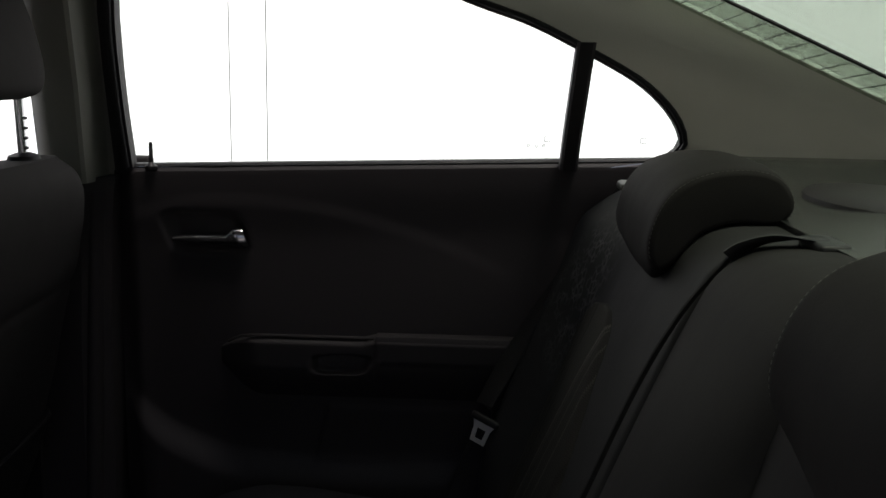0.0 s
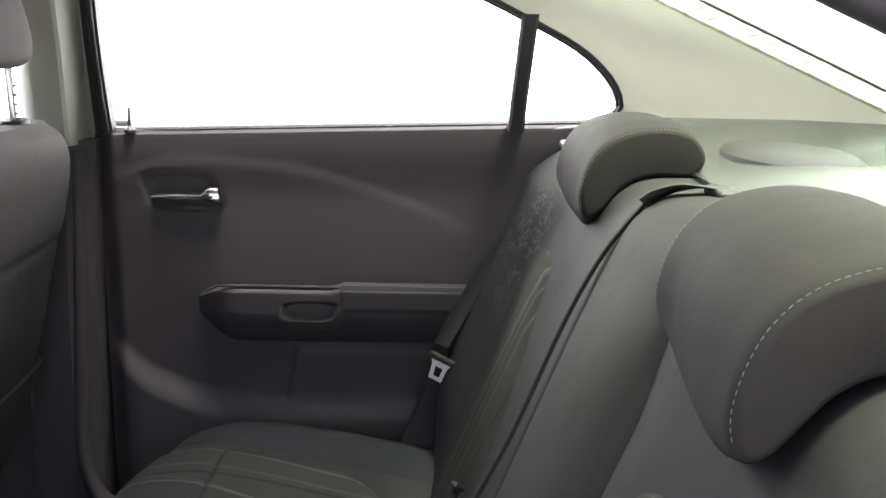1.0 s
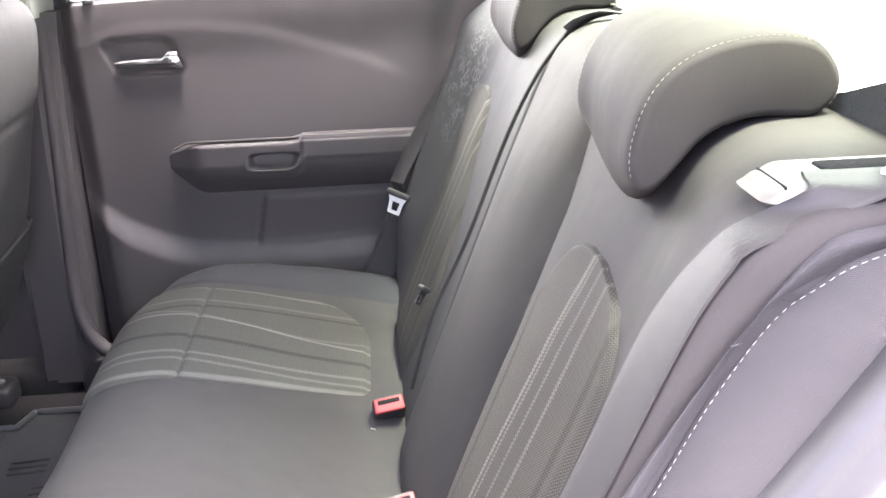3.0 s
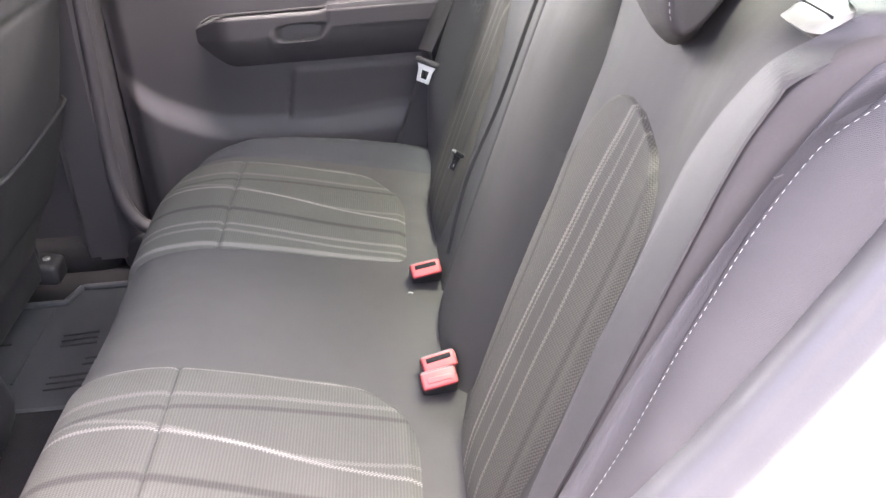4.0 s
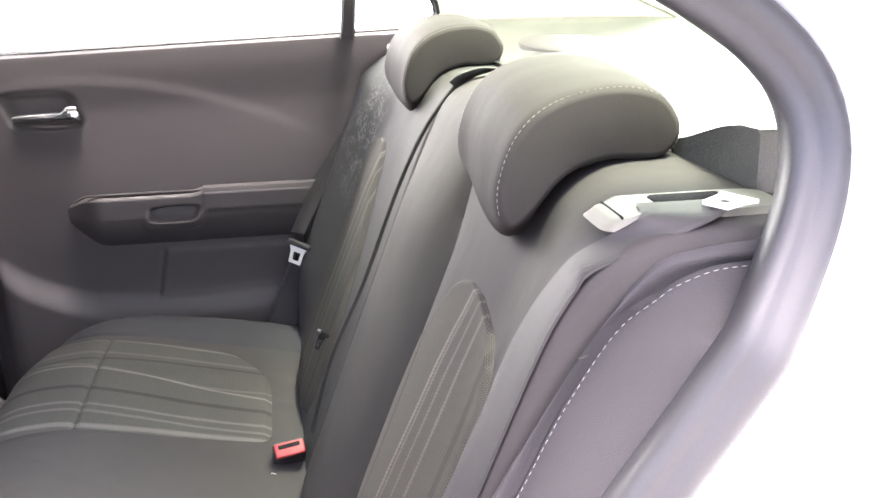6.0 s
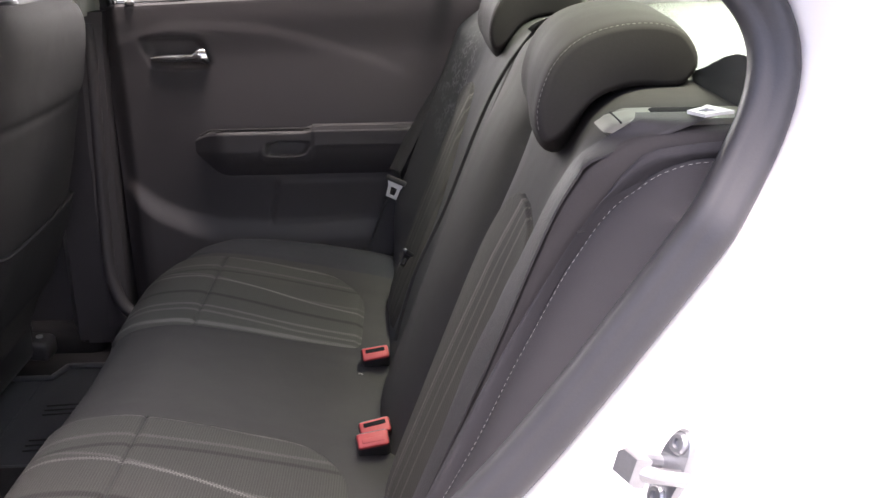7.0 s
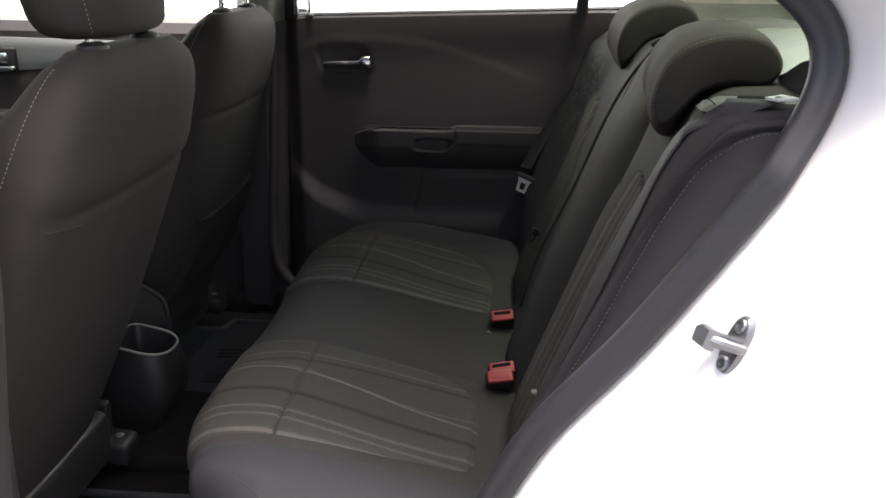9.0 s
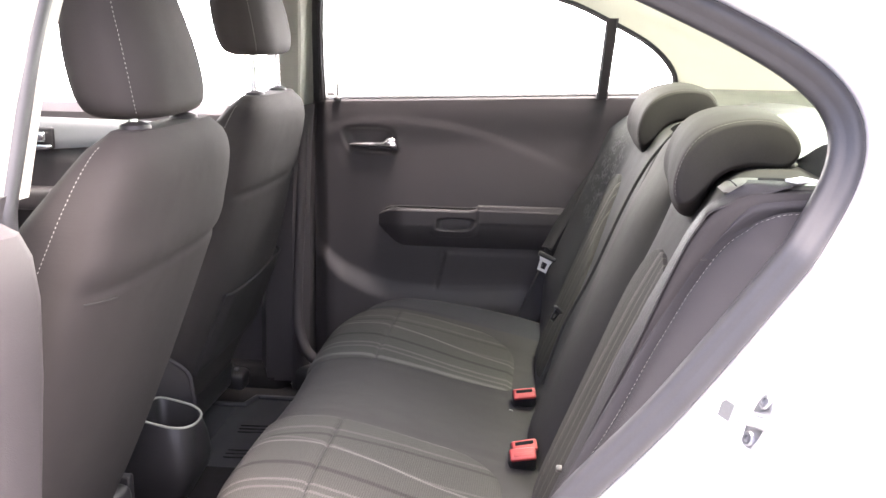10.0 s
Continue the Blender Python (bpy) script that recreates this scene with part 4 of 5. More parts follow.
GAP = [(0.45, -0.085), (0.56, -0.040), (0.655, 0.006), (0.767, 0.055), (0.84, 0.090), (0.88, 0.112), (0.92, 0.134), (0.940, 0.149), (0.955, 0.162), (0.970, 0.180), (0.976, 0.21)]
SL = [(0.45, -0.095), (0.555, -0.052), (0.661, 0.003), (0.772, 0.095), (0.910, 0.192), (0.97, 0.232), (1.02, 0.27)]
STY = [(0.88, 0.640), (0.94, 0.642), (0.963, 0.650), (0.976, 0.654)]
CROWN = curve([(x, 0, z) for z, x in ST], 141)
for s_, name in ((-1, "near"), (1, "far")):
    side = thing("side_cushion", (0.1, s_ * 0.64, 0.5), "padded charcoal side cushion with white topstitching", "side cushion")

    def sp(u, v, s_=s_):
        # the crown line runs up the pad and turns back at its top
        crown = CROWN[min(len(CROWN) - 1, int(u * (len(CROWN) - 1) + 0.5))]
        stx, z = crown.x, crown.z
        sty = along(STY, z)
        gx = along(GAP, z) + 0.9 * max(0.0, stx - 0.200)
        gx += 0.006
        gy = along(EDGE, z) + 0.004
        gz = z + 0.012 * smooth(0.92, 0.976, z)
        if v < 0.5:
            t = v / 0.5
            x = gx + (stx - gx) * t - 0.006 * math.sin(math.pi * t)
            y = gy + (sty - gy) * t + 0.004 * math.sin(math.pi * t)
            zz = gz + (z - gz) * t
        else:
            t = (v - 0.5) / 0.5
            drop = 0.05 * smooth(0.93, 0.98, z) * t
            zz = z - drop
            slx = along(SL, zz)
            x = stx + (max(slx + 0.010, stx + 0.02) - stx) * t - 0.006 * math.sin(math.pi * t)
            y = sty + (side_y(zz) - 0.006 - sty) * t ** 0.85
        x += 0.002 * math.exp(-((v - 0.49) / 0.02) ** 2)
        return Vector((x, s_ * y, zz))

    def on_pad(u, sp=sp, s_=s_):
        a, b = sp(min(1, u + 0.01), 0.53) - sp(max(0, u - 0.01), 0.53), sp(u, 0.56) - sp(u, 0.53)
        n = a.cross(b).normalized()
        return sp(u, 0.53) + n * (0.0015 if n.dot(Vector((-1, s_, 0.3))) > 0 else -0.0015)

    pad = part("pad", slab(120, 70, sp, lambda u, v, s_=s_: sp(u, v) + Vector((0.05, 0, -0.01))), PAD_CLOTH, side, sharp=60)
    u0 = next(k for k, p in enumerate(CROWN) if p.z > 0.918) / 140
    part("pad_seam", tube([sp(u0, 0.24 + 0.25 * k / 16) + Vector((-0.0006, s_ * 0.0006, 0.0004)) for k in range(17)], 0.0008, 6), DARK_THREAD, pad)
    part("stitching", stitches([on_pad(k / 120) for k in range(2, 121)], (-0.7, s_ * 0.7, 0), 0.0036, 0.0022, 0.00022), THREAD, pad, "white topstitching")

# rear headrests: low comma-shaped pads
H_END = [(0.149, 0.944), (0.142, 0.972), (0.153, 1.010), (0.174, 1.035), (0.205, 1.049), (0.243, 1.053), (0.274, 1.046), (0.291, 1.027), (0.293, 1.010), (0.284, 0.997), (0.270, 0.992), (0.232, 0.993), (0.199, 0.981), (0.168, 0.947)]
H_MID = [(0.163, 0.9180), (0.148, 0.944), (0.150, 0.996), (0.170, 1.034), (0.203, 1.053), (0.245, 1.058), (0.280, 1.050), (0.299, 1.028), (0.301, 1.006), (0.290, 0.991), (0.272, 0.985), (0.237, 0.985), (0.208, 0.968), (0.184, 0.9215)]
H_W = 0.124


def head_ring(yc, y, inset=0.0):
    w = smooth(0.25, 1.0, abs(y) / H_W) ** 1.5
    line = curve([(a[0] + (b[0] - a[0]) * w, 0, a[1] + (b[1] - a[1]) * w) for a, b in zip(H_MID, H_END)], 72, True)
    n = len(line)
    mid_ = sum(line, Vector()) / n
    area = sum(line[i - 1].x * line[i].z - line[i].x * line[i - 1].z for i in range(n))
    out = []
    for i, p in enumerate(line):
        t = line[(i + 1) % n] - line[i - 1]
        nn = Vector((t.z, 0, -t.x)).normalized() * (1 if area > 0 else -1)
        out.append(p - nn * inset + Vector((0.008 if yc > 0 else -0.011 + 0.016 * smooth(-0.6, 1.0, y / H_W), yc + y, 0)))
    return out


for yc in (-0.333, 0.333):
    head = thing("rear_headrest", (0.25, yc, 0.96), "low curved dark grey headrest with pale stitching on the rear backrest", "headrest", "rear headrests")
    R = 0.014
    ys = [(-H_W + R * (1 - math.cos(q)), R * (1 - math.sin(q))) for q in (0.0, 0.25, 0.5, 0.75, 1.0, 1.25, math.pi / 2)]
    ys = ys + [(-H_W * k, 0.0) for k in (0.75, 0.6, 0.45, 0.3, 0.15, 0, -0.15, -0.3, -0.45, -0.6, -0.75)] + [(-a, b) for a, b in reversed(ys)]
    bm = loft([head_ring(yc, y, 0.55 * i) for y, i in ys])
    bmesh.ops.triangulate(bm, faces=[f for f in bm.faces if len(f.verts) > 4], ngon_method="EAR_CLIP")
    pad = part("pad", bm, HEAD_CLOTH, head, sharp=60)
    for s_ in (-1, 1):
        ring = head_ring(yc, s_ * (H_W - 0.0041), 0.0019)
        ring = ring[2:46]
        part("stitching", stitches(ring, (0, s_, 0), 0.0034, 0.0018, 0.00034), SOFT_THREAD, pad, "pale topstitching")
    for dy in (-0.06, 0.06):
        part("post", tube([Vector((0.262, yc + dy, 0.95)), Vector((0.264, yc + dy, 1.0))], 0.006, 10, (0, 1, 0)), CHROME, head)
    part("collar", rbox((0.250, yc, 0.990), (0.085, 0.20, 0.016), 0.007, 3, 2), BLACK, head)

# ---- buckles on the bench ----
def buckle(at, lean, blank):
    ob = thing("belt_buckle", at, "black seat belt buckle with a red button on the rear bench", "belt buckle", "rear belt buckles")
    m = pose(0, 0, 0, lean[0], lean[1], lean[2])

    def bend(p):
        return m @ Vector(p)

    def tf(c):
        return tuple(Vector(at) + m @ Vector(c))

    part("housing", rbox(tf((0, 0, -0.028)), (0.047, 0.025, 0.062), 0.006, 3, 2, bend), BLACK, ob)
    btn = part("button", rbox(tf((0, -0.002, 0.0045)), (0.044, 0.0215, 0.010), 0.0035, 3, 2, bend), RED, ob, "red press button")
    if blank:
        part("press_field", rbox(tf((0, -0.003, 0.0095)), (0.030, 0.007, 0.002), 0.0009, 2, 1, bend), RED, btn)
    else:
        part("slot", rbox(tf((0, 0.0020, 0.0092)), (0.032, 0.0065, 0.0028), 0.0010, 1, 1, bend), CARPET, btn)


buckle((-0.049, 0.106, 0.457), (46, -6, 8), False)
buckle((-0.044, -0.131, 0.455), (40, -8, 10), False)
buckle((-0.046, -0.170, 0.458), (42, -6, 8), True)

# ---- belts ----
def webbing(name, pts, wide, flat_up, parent, thick=0.0014, n=60, mat=None):
    """A strap: flat_up gives its face direction at each of pts."""
    path = curve(pts, n)
    ups = curve(flat_up, n)
    rings = []
    for i, p in enumerate(path):
        t = (path[min(n - 1, i + 1)] - path[max(0, i - 1)]).normalized()
        u = (ups[i] - t * ups[i].dot(t)).normalized()
        s = t.cross(u)
        h = wide / 2
        rings.append([p + s * a + u * b for a, b in ((-h, 0), (-h * 0.9, thick), (0, thick * 1.2), (h * 0.9, thick), (h, 0), (h * 0.9, -thick), (-h * 0.9, -thick))])
    return part(name, loft(rings), mat or WEB, parent, sharp=60)


def tongue(at, m, parent, k=1.0, sleeve=True, metal=BRUSHED):
    """Steel latch plate with its window, and the plastic sleeve over it."""
    bm = bmesh.new()
    o = [(-0.014, -0.020), (0.014, -0.020), (0.016, 0.006), (0.021, 0.018), (-0.021, 0.018), (-0.016, 0.006)]
    i_ = [(-0.007, -0.013), (0.007, -0.013), (0.0085, 0.003), (0.0085, 0.006), (-0.0085, 0.006), (-0.0085, 0.003)]
    for h in (-0.0013, 0.0013):
        a = [bm.verts.new(Vector(at) + m @ Vector((x * k, h, z * k))) for x, z in o]
        b = [bm.verts.new(Vector(at) + m @ Vector((x * k, h, z * k))) for x, z in i_]
        for q in range(6):
            bm.faces.new((a[q], a[(q + 1) % 6], b[(q + 1) % 6], b[q]))
        if h < 0:
            a0, b0 = a, b
    for q in range(6):
        bm.faces.new((a0[q], a0[(q + 1) % 6], a[(q + 1) % 6], a[q]))
        bm.faces.new((b0[q], b0[(q + 1) % 6], b[(q + 1) % 6], b[q]))
    t = part("latch_tongue", bm, metal, parent, "steel latch tongue", sharp=20)
    if sleeve:
        part("sleeve", rbox(tuple(Vector(at) + m @ Vector((0, 0, 0.024 * k))), (0.056 * k, 0.010, 0.014 * k), 0.005, 3, 2, lambda p: m @ Vector(p)), BLACK, t)


belt = thing("seat_belt", (0.0, 0.58, 0.5), "black seat belt with a steel tongue hanging beside the far door", "seat belt", "seat belts")
webbing("webbing", [(0.215, 0.585, 1.00), (0.160, 0.615, 0.93), (0.080, 0.632, 0.80), (0.020, 0.615, 0.70), (-0.012, 0.592, 0.645)], 0.047, [(-0.6, 0, 0.8), (-0.8, -0.3, 0.4), (-0.85, -0.5, 0.2), (-0.85, -0.5, 0.1), (-0.85, -0.5, 0.1)], belt)
webbing("lap_webbing", [(-0.010, 0.592, 0.645), (-0.004, 0.600, 0.56), (-0.005, 0.615, 0.46), (-0.01, 0.62, 0.40)], 0.042, [(-0.9, -0.4, 0.1)] * 4, belt)
tongue((-0.016, 0.577, 0.606), pose(0, 0, 0, -10, 16, -28).to_3x3(), belt, 0.88)
part("belt_guide", rbox((0.215, 0.60, 0.986), (0.08, 0.055, 0.014), 0.007, 3, 2), BEIGE, belt, "grey-beige belt guide")

near_belt = thing("seat_belt", (0.1, -0.57, 0.6), "black seat belt running over the bench side from its guide", "seat belt", "seat belts")
# the strap leaves its guide's slot, folds over the shoulder and runs down beside the side cushion
LANES = []
for k in range(9):
    v = k / 8
    lane = []
    for s in np.linspace(0.17, 0.655, 26):
        z = prof(B_LINE, B_RUN, s)[1]
        a, b = along([(0.50, 0.537), (0.70, 0.535), (0.80, 0.541), (0.88, 0.560), (0.935, 0.592), (0.97, 0.608)], z), outer_y(s) - 0.005
        lane.append(backrest(s, -(a + (b - a) * v), 0.0042, -1.0, 1.0))
    lane.append(Vector((0.176 + 0.040 * v, -0.630 - 0.010 * v, 0.9975)))
    lane.append(Vector((0.184 + 0.058 * v, -0.614, 1.0000)))
    lane.append(Vector((0.188 + 0.060 * v, -0.598, 0.9990)))
    LANES.append(curve(lane, 80))


def strap(u, v, sink=0.0):
    i, k = int(u * 79 + 0.5), int(v * 8 + 0.5)
    return LANES[k][i] + Vector((sink * 0.7, 0, -sink * 0.7))


part("webbing", slab(79, 8, strap, lambda u, v: strap(u, v, 0.002)), WEB, near_belt, "smooth grey-black belt webbing", sharp=60)


def plate(u, v, x0, x1, y0, y1, z, fall):
    """A rounded plate, rolled down at its rim."""
    a, b = 2 * u - 1, 2 * v - 1
    r = (abs(a) ** 6 + abs(b) ** 6) ** (1 / 6)
    k = max(abs(a), abs(b)) / r if r > 0 else 1
    m = max(abs(a), abs(b))
    return (x0 + x1) / 2 + (x1 - x0) / 2 * a * k, (y0 + y1) / 2 + (y1 - y0) / 2 * b * k, z - fall * smooth(0.86, 1.0, m) ** 1.5 - 0.004 * smooth(0.185, 0.165, (x0 + x1) / 2 + (x1 - x0) / 2 * a)


guide = part("belt_guide", slab(40, 30, lambda u, v: plate(u, v, 0.160, 0.290, -0.622, -0.568, 0.9975, 0.006), lambda u, v: plate(u, v, 0.178, 0.286, -0.618, -0.564, 0.975, 0)), BEIGE, near_belt, "grey-beige belt guide with a dark slot")
part("groove", rbox((0.1735, -0.595, 0.9938), (0.0014, 0.040, 0.0036), 0.0006, 1, 1), CARPET, guide)
part("slot", rbox((0.227, -0.590, 0.9955), (0.050, 0.022, 0.008), 0.003, 2, 1), CARPET, guide)
tongue((0.238, -0.622, 1.0035), pose(0, 0, 0, -88, 0, -62).to_3x3(), near_belt, 0.66, False)
bz = lambda r, h: [Vector((0.000 - h, -0.588 + r * math.cos(q * math.pi / 6), 0.641 + r * math.sin(q * math.pi / 6))) for q in range(12)]
part("stop_button", loft([bz(0.0042, -0.004), bz(0.0042, 0.001), bz(0.0034, 0.0028), bz(0.0016, 0.0036)]), KHAKI, near_belt, "pale stop button")

mid_belt = thing("seat_belt", (0.2, 0.09, 0.9), "dark middle seat belt in the gap of the backrest", "seat belt", "seat belts")
webbing("webbing", [(0.205, 0.092, 0.983), (0.165, 0.093, 0.93), (0.125, 0.095, 0.85), (0.070, 0.097, 0.71), (0.020, 0.100, 0.60), (-0.015, 0.105, 0.48)], 0.006,
        [(-0.4, 0.8, 0.5), (-0.25, 0.95, 0.1), (-0.25, 0.95, 0.1), (-0.25, 0.95, 0.1), (-0.4, 0.9, 0.1), (-0.4, 0.9, 0.1)], mid_belt)
webbing("top_webbing", [(0.290, 0.088, 1.0015), (0.262, 0.088, 1.0020), (0.235, 0.089, 1.0000), (0.212, 0.091, 0.990), (0.203, 0.092, 0.982)], 0.034,
        [(0, 0, 1), (0, 0, 1), (-0.2, 0.1, 1), (-0.5, 0.5, 0.8), (-0.6, 0.7, 0.5)], mid_belt, mat=GREY_WEB)
part("belt_guide", rbox((0.285, 0.080, 0.997), (0.03, 0.060, 0.012), 0.005, 3, 2), BLACK, mid_belt)
tongue((0.004, 0.118, 0.618), pose(0, 0, 0, 15, 35, 60).to_3x3(), mid_belt, 0.55, True, BLACK)

# ---- front seats ----
def front_seat(at, label, headrest_gap, has_pocket, upright=0.0):
    """Built round its own base: y = 0 the middle, x = 0 the back face at 0.95 m height."""
    ob = thing("front_seat", (0, 0, 0.26), label, "car seat", "front seats")
    rows = [(0.36, -0.225, 0.185, 0.13), (0.42, -0.200, 0.215, 0.15), (0.50, -0.168, 0.232, 0.155), (0.60, -0.128, 0.240, 0.155), (0.70, -0.090, 0.243, 0.15), (0.78, -0.060, 0.243, 0.145), (0.86, -0.030, 0.238, 0.135),
            (0.92, -0.012, 0.228, 0.125), (0.965, -0.004, 0.212, 0.11), (0.995, -0.006, 0.190, 0.09), (1.012, -0.016, 0.165, 0.065), (1.020, -0.030, 0.135, 0.03)]
    zs = np.linspace(0.36, 1.020, 130)
    rows = [(z, x + upright * smooth(0.88, 0.58, z), half, deep) for z, x, half, deep in rows]
    tab = lambda k, z: float(np.mean(np.interp(z + np.array((-0.012, -0.006, 0.0, 0.006, 0.012)), [r[0] for r in rows], [r[k] for r in rows])))
    rings = []
    for z in zs:
        back, half, deep = tab(1, z), tab(2, z), tab(3, z)
        ring = []
        for i in range(88):
            q = 2 * math.pi * i / 88
            c, s = math.cos(q), math.sin(q)
            ex = math.copysign(abs(c) ** 0.55, c)
            ey = math.copysign(abs(s) ** 0.50, s)
            x = back - deep / 2 + deep / 2 * ex
            y = half * ey
            if ex > 0:  # back shell: slightly hollow, with a fold two thirds up
                x += 0.006 * (1 - (y / half) ** 2) - 0.010 * math.exp(-((z - 0.828) / 0.008) ** 2) * smooth(1.0, 0.85, abs(y / half)) * 0.4 + 0.003 * math.exp(-((z - 0.86) / 0.03) ** 2)
            else:  # bolsters in front
                x -= 0.035 * smooth(0.5, 0.9, abs(y / half)) * smooth(0.40, 0.6, z) * (1 - smooth(0.85, 1.0, z))
            ring.append(Vector((x, y, z)))
        rings.append(ring)
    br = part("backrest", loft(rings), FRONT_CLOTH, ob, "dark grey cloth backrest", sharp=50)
    # map pocket sewn to the lower back
    def pk(u, v):
        y = -0.185 + 0.37 * v
        top = 0.620 + 0.010 * (2 * v - 1) - 0.008 * math.sin(math.pi * v)
        z = 0.43 + (top - 0.43) * u
        half = tab(2, z)
        edge = smooth(0, 0.05, min(v, 1 - v)) * smooth(0, 0.15, u)
        return Vector((tab(1, z) - 0.012 * max(0, abs(y / half) - 0.6) * 2 + 0.004 + 0.009 * edge, y, z))

    if has_pocket:
        pocket = part("map_pocket", slab(24, 30, pk, lambda u, v: pk(u, v) + Vector((-0.016, 0, 0))), SEAT_SMOOTH, br, "dark grey map pocket", sharp=50)
        part("pocket_hem", tube([pk(1, k / 24) + Vector((-0.001, 0, 0)) for k in range(25)], 0.0035, 8), SEAT_SMOOTH, pocket)
    if not has_pocket:  # short cut in the cover, towards the door
        slit = []
        for k in range(12):
            yr = 0.93 - 0.22 * k / 11
            sn = yr * yr
            z = 0.815 - 0.004 * k / 11
            slit.append(Vector((tab(1, z) - tab(3, z) / 2 * (1 - (1 - sn * sn) ** 0.275) + 0.006 * (1 - yr * yr) + 0.0012, -yr * tab(2, z), z)))
        part("slit_seam", tube(slit, 0.0011, 6), DARK_THREAD, br)
    # white seam over the shoulder
    for s_ in (-1, 1):
        seam = []
        for k in range(40):
            z = 0.78 + 0.225 * k / 39
            q = 1.57 + 0.08
            seam.append(Vector((tab(1, z) - tab(3, z) / 2 - tab(3, z) / 2 * abs(math.cos(q)) ** 0.55, s_ * (tab(2, z) * abs(math.sin(q)) ** 0.5 + 0.0006), z)))
        part("stitching", stitches(seam, (0, s_, 0.4), 0.0034, 0.0026, 0.0005), THREAD, br, "pale topstitching")
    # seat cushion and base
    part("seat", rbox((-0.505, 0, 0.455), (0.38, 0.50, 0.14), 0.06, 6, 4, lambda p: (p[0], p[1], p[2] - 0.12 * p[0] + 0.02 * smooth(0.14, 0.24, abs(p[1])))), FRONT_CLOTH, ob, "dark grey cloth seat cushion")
    part("side_shield", rbox((-0.53, -0.245, 0.36), (0.34, 0.03, 0.11), 0.014, 3, 2), CARPET, ob)
    part("side_shield", rbox((-0.53, 0.245, 0.36), (0.34, 0.03, 0.11), 0.014, 3, 2), CARPET, ob)
    for s_ in (-1, 1):
        part("rail", rbox((-0.50, s_ * 0.19, 0.272), (0.50, 0.045, 0.028), 0.006, 2, 1), CARPET, ob, "dark seat rail")
        part("rail_cap", rbox((-0.235, s_ * 0.19, 0.284), (0.11, 0.062, 0.046), 0.012, 3, 1, lambda p: (p[0], p[1], p[2] - 0.12 * p[0])), BLACK, ob, "black plastic cap on the seat rail")
        part("rail_bolt", loft([[Vector((-0.205 + r * math.cos(q * math.pi / 4), s_ * 0.19 + r * math.sin(q * math.pi / 4), z)) for q in range(8)] for r, z in ((0.008, 0.296), (0.008, 0.306), (0.005, 0.308))]), ZINC, ob, "zinc-plated rail bolt")
        part("riser", rbox((-0.42, s_ * 0.19, 0.325), (0.40, 0.02, 0.09), 0.005, 2, 1), BLACK, ob)
    # black block added between the rails to stop light leaking under the seat
    part("light_block", rbox((-0.42, 0, 0.315), (0.42, 0.36, 0.10), 0.02, 2, 1), BLACK, ob)
    # headrest on two posts
    for s_ in (-1, 1):
        y = s_ * 0.085
        part("post", tube([Vector((-0.050, y, 0.98)), Vector((-0.054, y, 1.06 + headrest_gap)), Vector((-0.060, y, 1.10 + headrest_gap))], 0.0062, 12, (0, 1, 0)), CHROME, ob, "chrome headrest post")
        rg = lambda r, h: [Vector((-0.050 + 1.0 * r * math.cos(q * math.pi / 8), y + 1.25 * r * math.sin(q * math.pi / 8), 1.019 + h)) for q in range(16)]
        part("collar", loft([rg(0.017, -0.025), rg(0.0205, 0.0), rg(0.019, 0.006), rg(0.009, 0.010)]), TRIM, ob, "dark post collar")
        if headrest_gap > 0.04:
            for k in range(4):
                part("notch", rbox((-0.0455, y, 1.035 + 0.013 * k), (0.003, 0.010, 0.004), 0.001, 1, 1), BLACK, ob)
    zb = 1.022 + headrest_gap
    hr = [(0.0, 0.090, 0.032), (0.006, 0.114, 0.045), (0.018, 0.128, 0.053), (0.045, 0.134, 0.058), (0.09, 0.131, 0.058), (0.14, 0.122, 0.053), (0.18, 0.109, 0.047), (0.205, 0.092, 0.038), (0.218, 0.072, 0.026), (0.222, 0.05, 0.012)]
    hr = [tuple(p) for p in curve(hr, 44)]
    rings = []
    for h, half, deep in hr:
        ring = []
        for i in range(72):
            q = 2 * math.pi * i / 72
            c, s = math.cos(q), math.sin(q)
            ring.append(Vector((-0.060 - 0.20 * h + deep * math.copysign(abs(c) ** 0.7, c) - 0.02 * smooth(0.3, 1, abs(s)) * 0.5, 1.07 * half * math.copysign(abs(s) ** 0.7, s), zb + h)))
        rings.append(ring)
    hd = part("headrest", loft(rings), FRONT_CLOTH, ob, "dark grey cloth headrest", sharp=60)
    for sn in (-0.806,):
        cs = math.sqrt(1 - sn * sn)
        seam = [Vector((-0.060 - 0.20 * h + deep * cs ** 0.7 - 0.02 * smooth(0.3, 1, abs(sn)) * 0.5 + 0.0010, -1.07 * half * abs(sn) ** 0.7 - 0.0006, zb + h)) for h, half, deep in [(float(h), float(np.interp(h, [r[0] for r in hr], [r[1] for r in hr])), float(np.interp(h, [r[0] for r in hr], [r[2] for r in hr]))) for h in np.linspace(0.01, 0.21, 24)]]
        part("stitching", stitches(seam, (0.7, -0.7, 0), 0.0034, 0.0026, 0.0004), THREAD, hd, "pale topstitching")
    ob.location = at
    return ob


front_seat((-0.522, -0.355, 0.26), "dark grey cloth front seat with lowered headrest", 0.010, False)
front_seat((-0.582, 0.360, 0.26), "dark grey cloth front seat with raised headrest and map pocket", 0.078, True, 0.032)

# ---- console between the front seats ----
console = thing("centre_console", (-0.9, 0, 0.25), "charcoal centre console with a rear cup holder", "console")
part("console_body", rbox((-1.095, 0, 0.40), (0.58, 0.20, 0.30), 0.04, 5, 3), TRIM, console)
CR = []  # mouth of the holder: round towards the bench, straight towards the console
